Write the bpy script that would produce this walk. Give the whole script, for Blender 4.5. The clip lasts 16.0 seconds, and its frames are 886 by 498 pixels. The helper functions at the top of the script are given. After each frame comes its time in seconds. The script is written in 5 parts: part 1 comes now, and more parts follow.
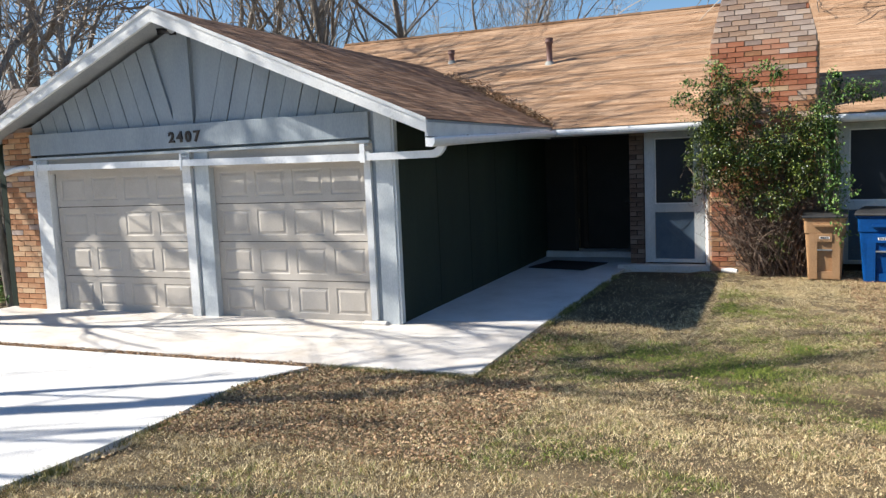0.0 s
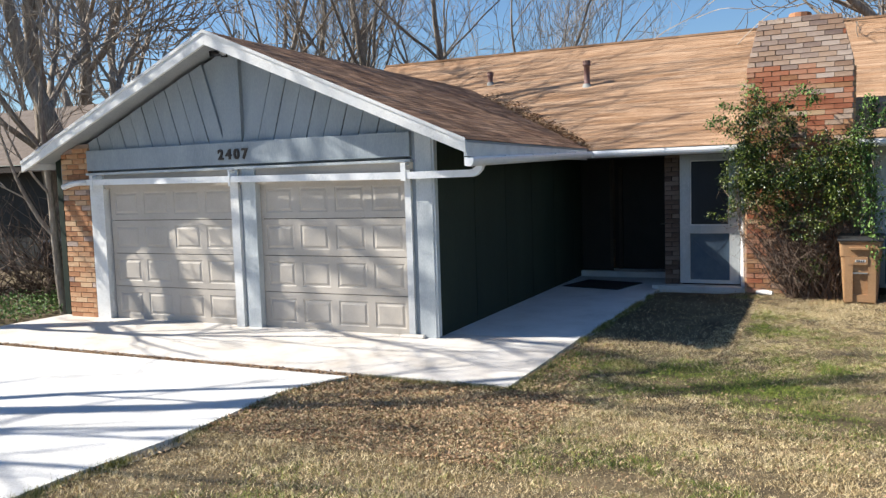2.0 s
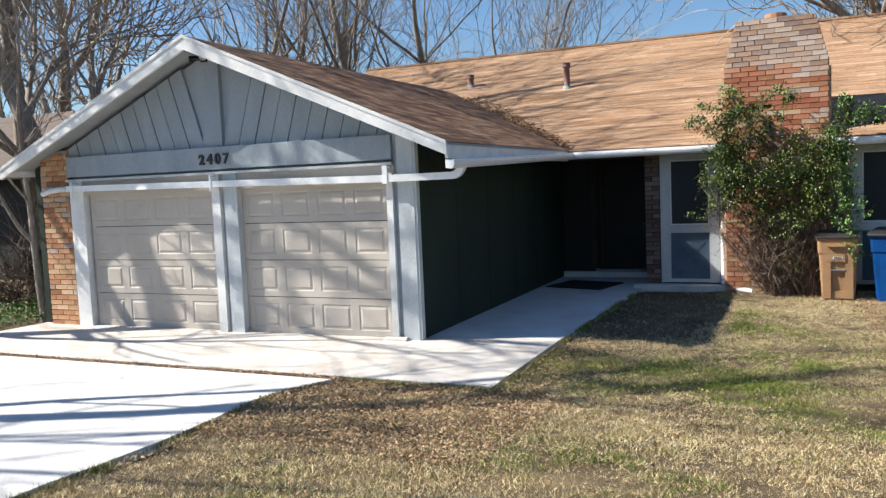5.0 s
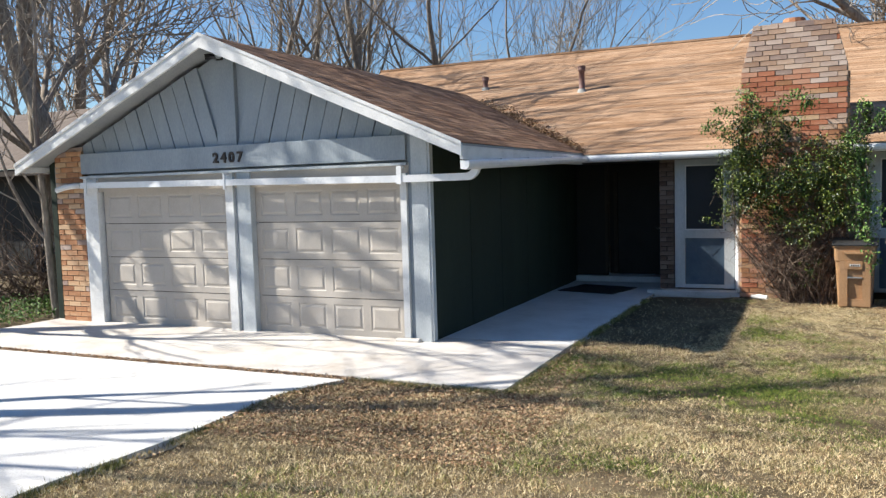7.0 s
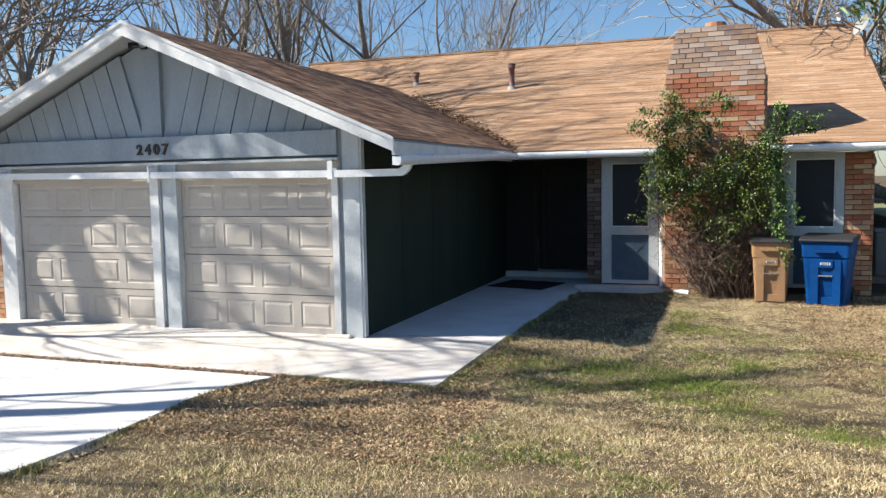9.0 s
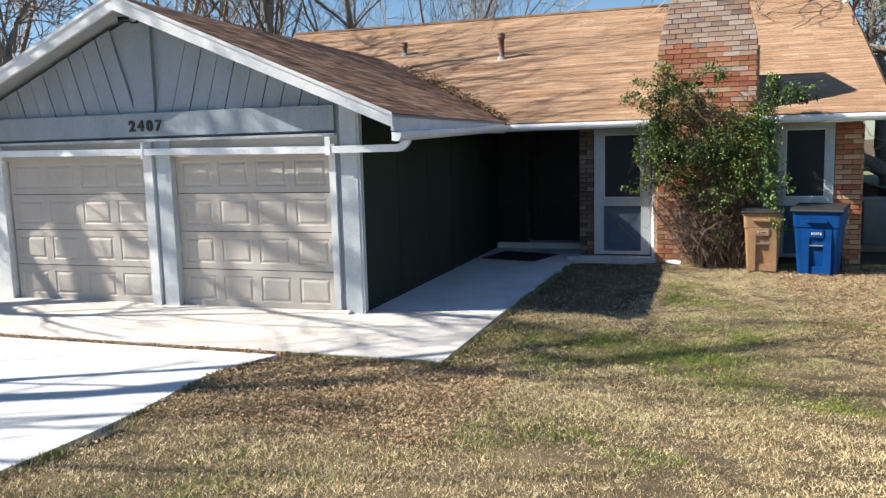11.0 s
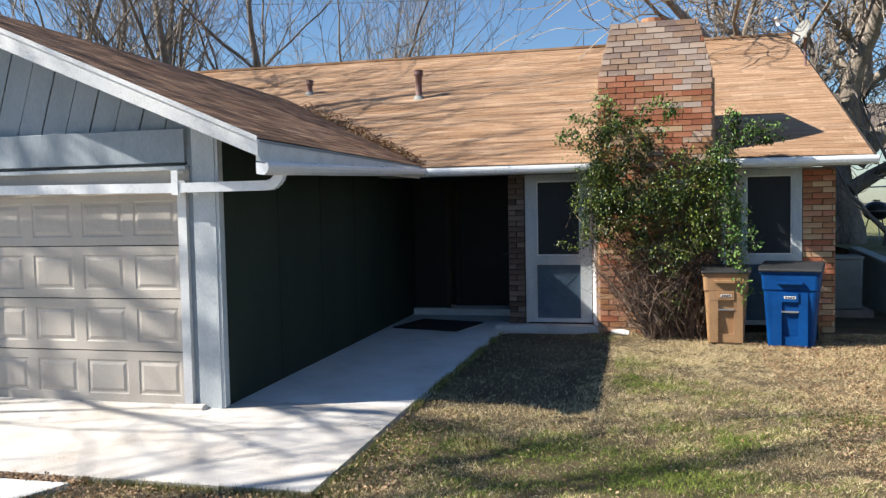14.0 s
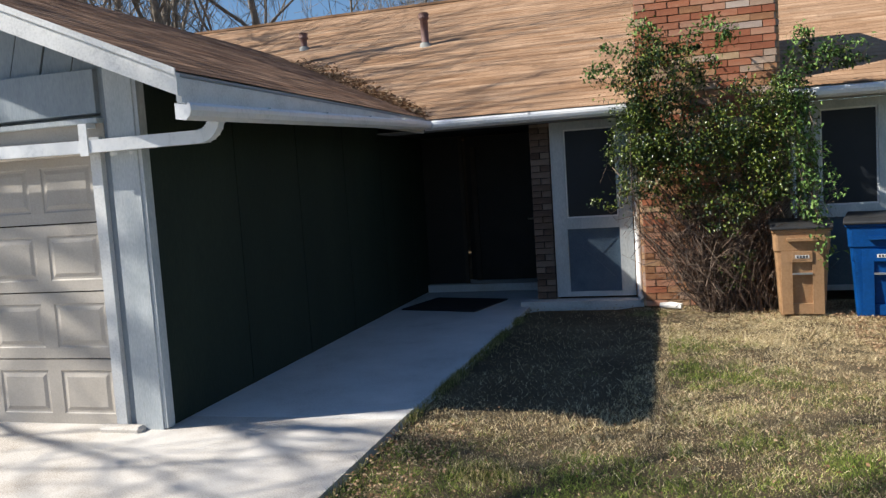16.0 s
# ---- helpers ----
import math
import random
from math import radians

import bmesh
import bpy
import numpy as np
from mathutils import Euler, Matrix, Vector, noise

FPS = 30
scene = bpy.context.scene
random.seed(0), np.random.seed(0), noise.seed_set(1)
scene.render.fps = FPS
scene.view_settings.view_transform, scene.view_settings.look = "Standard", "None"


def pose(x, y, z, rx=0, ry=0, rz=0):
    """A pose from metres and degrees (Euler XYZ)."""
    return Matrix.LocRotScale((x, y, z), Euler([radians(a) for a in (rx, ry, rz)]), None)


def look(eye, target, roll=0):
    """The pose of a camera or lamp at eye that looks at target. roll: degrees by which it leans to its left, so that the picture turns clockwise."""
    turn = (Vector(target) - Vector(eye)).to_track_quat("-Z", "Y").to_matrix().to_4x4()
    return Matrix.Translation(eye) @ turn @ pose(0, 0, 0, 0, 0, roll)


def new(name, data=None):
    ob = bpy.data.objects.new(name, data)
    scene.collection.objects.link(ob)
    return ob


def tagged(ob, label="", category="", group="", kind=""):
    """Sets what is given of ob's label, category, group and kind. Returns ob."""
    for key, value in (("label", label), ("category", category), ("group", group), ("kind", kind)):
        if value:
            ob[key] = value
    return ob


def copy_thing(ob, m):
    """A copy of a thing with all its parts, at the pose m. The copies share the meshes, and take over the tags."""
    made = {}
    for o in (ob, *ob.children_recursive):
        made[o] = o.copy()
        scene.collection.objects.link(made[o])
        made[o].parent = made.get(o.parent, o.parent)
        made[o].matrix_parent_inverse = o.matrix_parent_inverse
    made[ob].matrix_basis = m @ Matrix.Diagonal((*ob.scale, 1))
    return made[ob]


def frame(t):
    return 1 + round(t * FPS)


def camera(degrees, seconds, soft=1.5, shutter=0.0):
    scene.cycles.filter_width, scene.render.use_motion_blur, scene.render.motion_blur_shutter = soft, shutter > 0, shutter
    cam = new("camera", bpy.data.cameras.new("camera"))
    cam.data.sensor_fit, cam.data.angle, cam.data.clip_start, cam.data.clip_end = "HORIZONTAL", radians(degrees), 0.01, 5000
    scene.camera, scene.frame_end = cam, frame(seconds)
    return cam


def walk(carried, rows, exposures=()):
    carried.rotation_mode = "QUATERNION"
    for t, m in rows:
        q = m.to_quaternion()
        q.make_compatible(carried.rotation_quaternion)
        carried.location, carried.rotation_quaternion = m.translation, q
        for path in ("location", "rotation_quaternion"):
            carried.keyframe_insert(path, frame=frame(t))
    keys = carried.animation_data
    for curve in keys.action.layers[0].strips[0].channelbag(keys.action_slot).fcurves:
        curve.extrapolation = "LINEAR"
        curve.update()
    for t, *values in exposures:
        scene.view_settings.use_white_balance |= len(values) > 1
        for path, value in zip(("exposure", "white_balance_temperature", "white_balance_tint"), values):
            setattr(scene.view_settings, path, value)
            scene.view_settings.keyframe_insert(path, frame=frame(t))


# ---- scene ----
cam = camera(57.5, 16.0, 1.4)
PATH = [
    (0, look((4.449, -8.985, 2.060), (3.671, -7.156, 1.839), -2.46)),
    (0.2, look((4.422, -8.970, 2.029), (3.577, -7.169, 1.824), -2.65)),
    (0.5, look((4.401, -8.951, 2.006), (3.538, -7.156, 1.824), -2.25)),
    (0.8, look((4.402, -8.941, 2.006), (3.510, -7.161, 1.817), -1.41)),
    (1, look((4.408, -8.939, 2.008), (3.500, -7.167, 1.819), -1.20)),
    (1.3, look((4.451, -9.060, 2.020), (3.517, -7.301, 1.842), -1.50)),
    (1.5, look((4.493, -9.181, 2.033), (3.578, -7.410, 1.869), -1.66)),
    (2, look((4.549, -9.270, 2.054), (3.691, -7.472, 1.884), -1.79)),
    (2.5, look((4.557, -9.271, 2.053), (3.723, -7.462, 1.876), -1.97)),
    (3, look((4.574, -9.288, 2.043), (3.748, -7.474, 1.875), -2.70)),
    (3.5, look((4.586, -9.283, 2.056), (3.760, -7.469, 1.892), -2.70)),
    (4, look((4.587, -9.291, 2.045), (3.769, -7.473, 1.888), -2.69)),
    (6.5, look((4.558, -9.297, 2.034), (3.717, -7.491, 1.859), -1.88)),
    (7, look((4.523, -9.264, 2.017), (3.678, -7.458, 1.862), -1.68)),
    (7.5, look((4.540, -9.302, 2.029), (3.696, -7.495, 1.874), -1.69)),
    (8, look((4.524, -9.301, 2.030), (3.685, -7.493, 1.873), -1.54)),
    (8.5, look((4.470, -9.298, 2.010), (3.710, -7.456, 1.843), -1.43)),
    (8.7, look((4.500, -9.282, 2.016), (3.806, -7.414, 1.851), -1.36)),
    (10.8, look((4.350, -9.287, 2.130), (3.682, -7.415, 1.905), -0.66)),
    (11, look((4.287, -9.372, 2.135), (3.650, -7.493, 1.882), -1.52)),
    (11.3, look((4.211, -9.273, 2.131), (3.630, -7.384, 1.818), -2.33)),
    (11.5, look((4.184, -9.128, 2.125), (3.611, -7.236, 1.826), -2.45)),
    (11.8, look((4.163, -8.868, 2.118), (3.556, -6.990, 1.792), -2.33)),
    (12, look((4.137, -8.704, 2.116), (3.490, -6.846, 1.758), -2.36)),
    (12.2, look((4.088, -8.569, 2.116), (3.527, -6.675, 1.800), -2.41)),
    (12.3, look((4.063, -8.506, 2.116), (3.528, -6.606, 1.793), -2.68)),
    (12.5, look((4.037, -8.367, 2.116), (3.657, -6.435, 1.769), -2.38)),
    (12.7, look((4.042, -8.195, 2.095), (3.641, -6.267, 1.747), -2.41)),
    (12.8, look((4.047, -8.102, 2.075), (3.605, -6.178, 1.750), -2.56)),
    (13, look((4.052, -7.918, 2.040), (3.569, -5.996, 1.766), -2.61)),
    (13.2, look((4.031, -7.752, 2.030), (3.524, -5.834, 1.779), -2.63)),
    (13.3, look((4.010, -7.670, 2.029), (3.494, -5.752, 1.792), -2.64)),
    (13.5, look((3.957, -7.488, 2.013), (3.487, -5.551, 1.850), -2.34)),
    (13.7, look((3.909, -7.268, 1.963), (3.495, -5.319, 1.788), -1.83)),
    (13.8, look((3.891, -7.151, 1.935), (3.448, -5.209, 1.758), -1.67)),
    (14, look((3.875, -6.927, 1.898), (3.406, -4.985, 1.794), -1.15)),
    (14.2, look((3.880, -6.735, 1.892), (3.325, -4.816, 1.800), -0.64)),
    (14.3, look((3.883, -6.648, 1.891), (3.326, -4.734, 1.732), -0.44)),
    (14.5, look((3.888, -6.476, 1.889), (3.327, -4.560, 1.763), -0.37)),
    (14.7, look((3.850, -6.293, 1.880), (3.296, -4.372, 1.830), -1.38)),
    (14.8, look((3.817, -6.198, 1.873), (3.310, -4.264, 1.824), -2.09)),
    (15, look((3.779, -6.010, 1.853), (3.268, -4.077, 1.786), -3.20)),
    (15.3, look((3.796, -5.738, 1.814), (3.225, -3.824, 1.720), -3.00)),
    (15.5, look((3.806, -5.553, 1.786), (3.178, -3.661, 1.619), -2.79)),
    (15.8, look((3.759, -5.255, 1.745), (3.169, -3.355, 1.541), -3.22)),
    (16, look((3.698, -5.049, 1.718), (3.146, -3.134, 1.549), -3.79)),
]
walk(cam, PATH, [(0, 1.05), (12, 1.06), (13.5, 1.06), (14.5, 1.0), (15.2, 0.92), (16, 0.76)])

# ---- world, sun ----
SUN_WAY = Vector((1.0, 0.36, -0.9)).normalized()
world = bpy.data.worlds.new("world")
scene.world = world
world.use_nodes = True
wn = world.node_tree
wn.nodes.clear()
w_out = wn.nodes.new("ShaderNodeOutputWorld")
w_bg = wn.nodes.new("ShaderNodeBackground")
w_sky = wn.nodes.new("ShaderNodeTexSky")
w_sky.sky_type = "NISHITA"
w_sky.sun_disc = False
w_sky.sun_elevation = math.asin(-SUN_WAY.z)
w_sky.sun_rotation = math.atan2(-SUN_WAY.x, -SUN_WAY.y)
w_sky.air_density, w_sky.dust_density, w_sky.ozone_density = 1.25, 0.2, 3.5
w_bg.inputs["Strength"].default_value = 0.05
w_tint = wn.nodes.new("ShaderNodeMix")
w_tint.data_type, w_tint.blend_type = "RGBA", "MULTIPLY"
w_tint.inputs["Factor"].default_value = 1.0
w_tint.inputs[7].default_value = (0.88, 1.06, 1.3, 1)
wn.links.new(w_sky.outputs[0], w_tint.inputs[6])
wn.links.new(w_tint.outputs[2], w_bg.inputs["Color"])
wn.links.new(w_bg.outputs[0], w_out.inputs["Surface"])
sun = new("sun", bpy.data.lights.new("sun", "SUN"))
sun.data.energy, sun.data.angle, sun.data.color = 5.0, radians(0.53), (1.0, 0.95, 0.87)
sun.matrix_world = look((0, 0, 30), Vector((0, 0, 30)) + SUN_WAY)
scene.view_settings.exposure = 1.05


# ---- materials ----
def shade(name, cols, scale=3.0, rough=0.8, bump=0.3, fine=60.0, metal=0.0, spec=0.3, stretch=(1, 1, 1), rand=0.0, island=0.0, bump_dist=0.01):
    """Two noises, coarse and fine, mix the colours; the fine one drives the relief."""
    m = bpy.data.materials.new(name)
    m.use_nodes = True
    nt = m.node_tree
    b = nt.nodes["Principled BSDF"]
    b.inputs["Roughness"].default_value, b.inputs["Metallic"].default_value = rough, metal
    b.inputs["Specular IOR Level"].default_value = spec
    tc = nt.nodes.new("ShaderNodeTexCoord")
    mp = nt.nodes.new("ShaderNodeMapping")
    mp.inputs["Scale"].default_value = stretch
    nt.links.new(tc.outputs["Object"], mp.inputs["Vector"])
    n1 = nt.nodes.new("ShaderNodeTexNoise")
    n1.inputs["Scale"].default_value, n1.inputs["Detail"].default_value, n1.inputs["Roughness"].default_value = scale, 6, 0.65
    n2 = nt.nodes.new("ShaderNodeTexNoise")
    n2.inputs["Scale"].default_value, n2.inputs["Detail"].default_value = fine, 4
    for n in (n1, n2):
        nt.links.new(mp.outputs[0], n.inputs["Vector"])
    mix = nt.nodes.new("ShaderNodeMath")
    mix.operation = "MULTIPLY_ADD"
    mix.inputs[1].default_value = 0.45
    nt.links.new(n2.outputs["Fac"], mix.inputs[0])
    half = nt.nodes.new("ShaderNodeMath")
    half.operation = "MULTIPLY"
    half.inputs[1].default_value = 0.6
    nt.links.new(n1.outputs["Fac"], half.inputs[0])
    nt.links.new(half.outputs[0], mix.inputs[2])
    last = mix.outputs[0]
    if rand or island:
        src = nt.nodes.new("ShaderNodeObjectInfo" if rand else "ShaderNodeNewGeometry")
        ad = nt.nodes.new("ShaderNodeMath")
        ad.operation = "MULTIPLY_ADD"
        ad.inputs[1].default_value = rand or island
        sub = nt.nodes.new("ShaderNodeMath")
        sub.operation = "SUBTRACT"
        sub.inputs[1].default_value = (rand or island) / 2
        nt.links.new(src.outputs["Random" if rand else "Random Per Island"], ad.inputs[0])
        nt.links.new(last, ad.inputs[2])
        nt.links.new(ad.outputs[0], sub.inputs[0])
        last = sub.outputs[0]
    ramp = nt.nodes.new("ShaderNodeValToRGB")
    els = ramp.color_ramp.elements
    k = len(cols)
    while len(els) < k:
        els.new(0.5)
    for i, c in enumerate(cols):
        els[i].position = 0.3 + 0.42 * i / max(1, k - 1)
        els[i].color = (*c, 1)
    nt.links.new(last, ramp.inputs[0])
    nt.links.new(ramp.outputs[0], b.inputs["Base Color"])
    if bump:
        bp = nt.nodes.new("ShaderNodeBump")
        bp.inputs["Strength"].default_value, bp.inputs["Distance"].default_value = bump, bump_dist
        nt.links.new(n2.outputs["Fac"], bp.inputs["Height"])
        nt.links.new(bp.outputs[0], b.inputs["Normal"])
    return m


M = {}
M["lawn"] = shade("lawn_soil", [(0.03, 0.022, 0.012), (0.09, 0.066, 0.035), (0.19, 0.145, 0.08)], 1.2, 0.95, 0.6, 45, bump_dist=0.03)
M["concrete"] = shade("pale_concrete", [(0.4, 0.385, 0.36), (0.58, 0.57, 0.545), (0.68, 0.67, 0.65)], 1.6, 0.85, 0.4, 70)
M["apron"] = shade("weathered_concrete", [(0.26, 0.2, 0.14), (0.52, 0.485, 0.44), (0.63, 0.61, 0.58)], 1.3, 0.85, 0.3, 90)
M["greypaint"] = shade("blue_grey_paint", [(0.2, 0.24, 0.27), (0.27, 0.31, 0.34), (0.33, 0.37, 0.4)], 2.5, 0.7, 0.25, 70, stretch=(1, 1, 0.3))
M["greytrim"] = shade("pale_blue_grey_paint", [(0.33, 0.365, 0.38), (0.45, 0.485, 0.495), (0.6, 0.62, 0.62)], 4, 0.65, 0.3, 90, stretch=(1, 1, 0.3))
M["white"] = shade("worn_white_paint", [(0.48, 0.48, 0.47), (0.68, 0.68, 0.66), (0.78, 0.78, 0.76)], 4, 0.5, 0.1, 60)
M["gutterwhite"] = shade("white_metal_gutter", [(0.55, 0.57, 0.58), (0.74, 0.75, 0.75), (0.8, 0.8, 0.8)], 3, 0.35, 0.05, 30, spec=0.5)
M["doorpaint"] = shade("taupe_door_paint", [(0.36, 0.325, 0.28), (0.43, 0.39, 0.34), (0.49, 0.45, 0.4)], 1.6, 0.6, 0.15, 80)
M["greenwall"] = shade("dark_green_siding", [(0.009, 0.017, 0.011), (0.014, 0.024, 0.016), (0.022, 0.033, 0.022)], 1.5, 0.75, 0.2, 60, stretch=(1, 1, 0.25))
# near-black with the deep shade of the entry and neighbour's wall put in
M["dark"] = shade("deep_shade_black", [(0.012, 0.011, 0.01), (0.022, 0.02, 0.018)], 3, 0.6, 0.1, 50)
M["brickred"] = shade("red_brick", [(0.3, 0.095, 0.05), (0.45, 0.17, 0.09), (0.52, 0.29, 0.19)], 5, 0.85, 0.5, 90, rand=0.35, bump_dist=0.004)
M["brickgrey"] = shade("lime_washed_brick", [(0.2, 0.14, 0.12), (0.41, 0.295, 0.235), (0.58, 0.46, 0.38)], 6, 0.88, 0.5, 90, rand=0.4, bump_dist=0.004)
M["bricktan"] = shade("orange_tan_brick", [(0.24, 0.1, 0.05), (0.44, 0.22, 0.11), (0.56, 0.39, 0.24)], 5, 0.85, 0.5, 90, rand=0.38, bump_dist=0.004)
M["brickcream"] = shade("cream_tan_brick", [(0.3, 0.18, 0.12), (0.48, 0.325, 0.23), (0.6, 0.46, 0.36)], 6, 0.88, 0.5, 90, rand=0.4, bump_dist=0.004)
# brown brick darkened to carry the eave's shade on the porch jamb
M["brickdark"] = shade("shaded_brown_brick", [(0.08, 0.05, 0.038), (0.16, 0.11, 0.083), (0.23, 0.17, 0.135)], 5, 0.85, 0.5, 90, rand=0.4, bump_dist=0.004)
M["mortarlight"] = shade("pale_worn_mortar", [(0.26, 0.18, 0.135), (0.42, 0.32, 0.25), (0.52, 0.42, 0.34)], 5, 0.95, 0.4, 120)
M["mortar"] = shade("grey_mortar", [(0.2, 0.14, 0.11), (0.31, 0.235, 0.19), (0.4, 0.33, 0.28)], 5, 0.95, 0.4, 120)
M["soffit"] = shade("soffit_paint", [(0.26, 0.275, 0.28), (0.38, 0.395, 0.4)], 3, 0.8, 0.1, 50)
M["pipe"] = shade("rusty_flue_metal", [(0.1, 0.05, 0.045), (0.17, 0.095, 0.08), (0.25, 0.15, 0.13)], 9, 0.6, 0.2, 60)
M["bark"] = shade("grey_brown_bark", [(0.1, 0.08, 0.062), (0.24, 0.2, 0.16), (0.42, 0.37, 0.31)], 5, 0.95, 0.8, 30, stretch=(1, 1, 0.25), bump_dist=0.03)
M["twig"] = shade("grey_twigs", [(0.19, 0.155, 0.125), (0.38, 0.33, 0.27)], 3, 0.95, 0, 30)
M["stem"] = shade("reddish_brown_stems", [(0.04, 0.026, 0.018), (0.11, 0.07, 0.05), (0.27, 0.2, 0.15)], 9, 0.9, 0.2, 60, island=0.5)
M["leaf"] = shade("glossy_green_leaves", [(0.009, 0.024, 0.005), (0.026, 0.056, 0.009), (0.16, 0.2, 0.03)], 2, 0.36, 0, 30, spec=0.5, island=0.85)
M["oleander"] = shade("grey_green_long_leaves", [(0.04, 0.085, 0.025), (0.11, 0.18, 0.055), (0.24, 0.32, 0.1)], 2, 0.5, 0, 30, spec=0.4, island=0.6)
M["ivy"] = shade("green_weeds", [(0.04, 0.09, 0.02), (0.1, 0.19, 0.04), (0.18, 0.28, 0.07)], 2, 0.6, 0, 30, island=0.6)
M["litter"] = shade("dry_fallen_leaves", [(0.17, 0.09, 0.045), (0.34, 0.205, 0.11), (0.5, 0.35, 0.21)], 2, 0.85, 0, 30, island=0.7)
M["blueplastic"] = shade("blue_plastic", [(0.001, 0.035, 0.14), (0.001, 0.05, 0.19), (0.001, 0.065, 0.26)], 3, 0.5, 0.05, 40, spec=0.2)
M["brownplastic"] = shade("tan_brown_plastic", [(0.27, 0.15, 0.075), (0.36, 0.21, 0.105), (0.43, 0.26, 0.14)], 3, 0.5, 0.05, 40, spec=0.4)
M["blackplastic"] = shade("black_plastic", [(0.015, 0.015, 0.015), (0.035, 0.035, 0.035)], 5, 0.5, 0.05, 40, spec=0.5)
M["bluepanel"] = shade("slate_blue_panel", [(0.05, 0.08, 0.12), (0.075, 0.115, 0.16), (0.11, 0.155, 0.2)], 3, 0.7, 0.1, 60)
M["screen"] = shade("window_screen_mesh", [(0.016, 0.02, 0.024), (0.024, 0.028, 0.034)], 2, 0.5, 0.1, 200, spec=0.25)
M["mat"] = shade("black_rubber_mat", [(0.012, 0.012, 0.012), (0.04, 0.038, 0.035)], 20, 0.9, 0.5, 120)
M["acmetal"] = shade("grey_painted_metal", [(0.2, 0.2, 0.18), (0.3, 0.3, 0.28)], 4, 0.6, 0.1, 50)
M["retain"] = shade("pale_green_stucco", [(0.26, 0.31, 0.27), (0.36, 0.41, 0.37), (0.46, 0.5, 0.46)], 3, 0.9, 0.3, 70)
M["nbrroof"] = shade("dark_brown_shingles", [(0.06, 0.046, 0.036), (0.12, 0.095, 0.078), (0.19, 0.155, 0.13)], 4, 0.95, 0.5, 40)
M["nbrwall"] = shade("dark_brown_siding", [(0.03, 0.024, 0.02), (0.06, 0.048, 0.04)], 3, 0.9, 0.2, 40)
M["cream"] = shade("cream_siding", [(0.24, 0.2, 0.13), (0.33, 0.28, 0.19)], 2, 0.8, 0.1, 40)
M["darkmetal"] = shade("dark_metal", [(0.02, 0.02, 0.022), (0.05, 0.05, 0.055)], 5, 0.3, 0, 40, metal=0.5, spec=0.5)
M["galv"] = shade("galvanised_metal", [(0.3, 0.31, 0.32), (0.45, 0.46, 0.47)], 8, 0.4, 0, 40, metal=0.7)
M["digits"] = shade("dark_brown_metal", [(0.025, 0.02, 0.018), (0.05, 0.04, 0.035)], 8, 0.5, 0, 40)
M["paper"] = shade("white_paper", [(0.6, 0.58, 0.55), (0.8, 0.79, 0.77)], 9, 0.8, 0.2, 40)
M["red"] = shade("red_plastic", [(0.4, 0.02, 0.015), (0.5, 0.035, 0.025)], 4, 0.5, 0, 40)
M["fence"] = shade("weathered_fence_wood", [(0.08, 0.06, 0.045), (0.16, 0.13, 0.1), (0.24, 0.2, 0.16)], 3, 0.95, 0.3, 40, stretch=(1, 1, 0.2), rand=0.4)
M["yard"] = shade("mixed_yard_grass", [(0.08, 0.09, 0.035), (0.16, 0.17, 0.07), (0.27, 0.25, 0.13)], 0.8, 0.95, 0.4, 14)
M["hedge"] = shade("far_ground_scrub", [(0.05, 0.05, 0.03), (0.12, 0.1, 0.07), (0.2, 0.17, 0.12)], 0.5, 0.95, 0.4, 10)


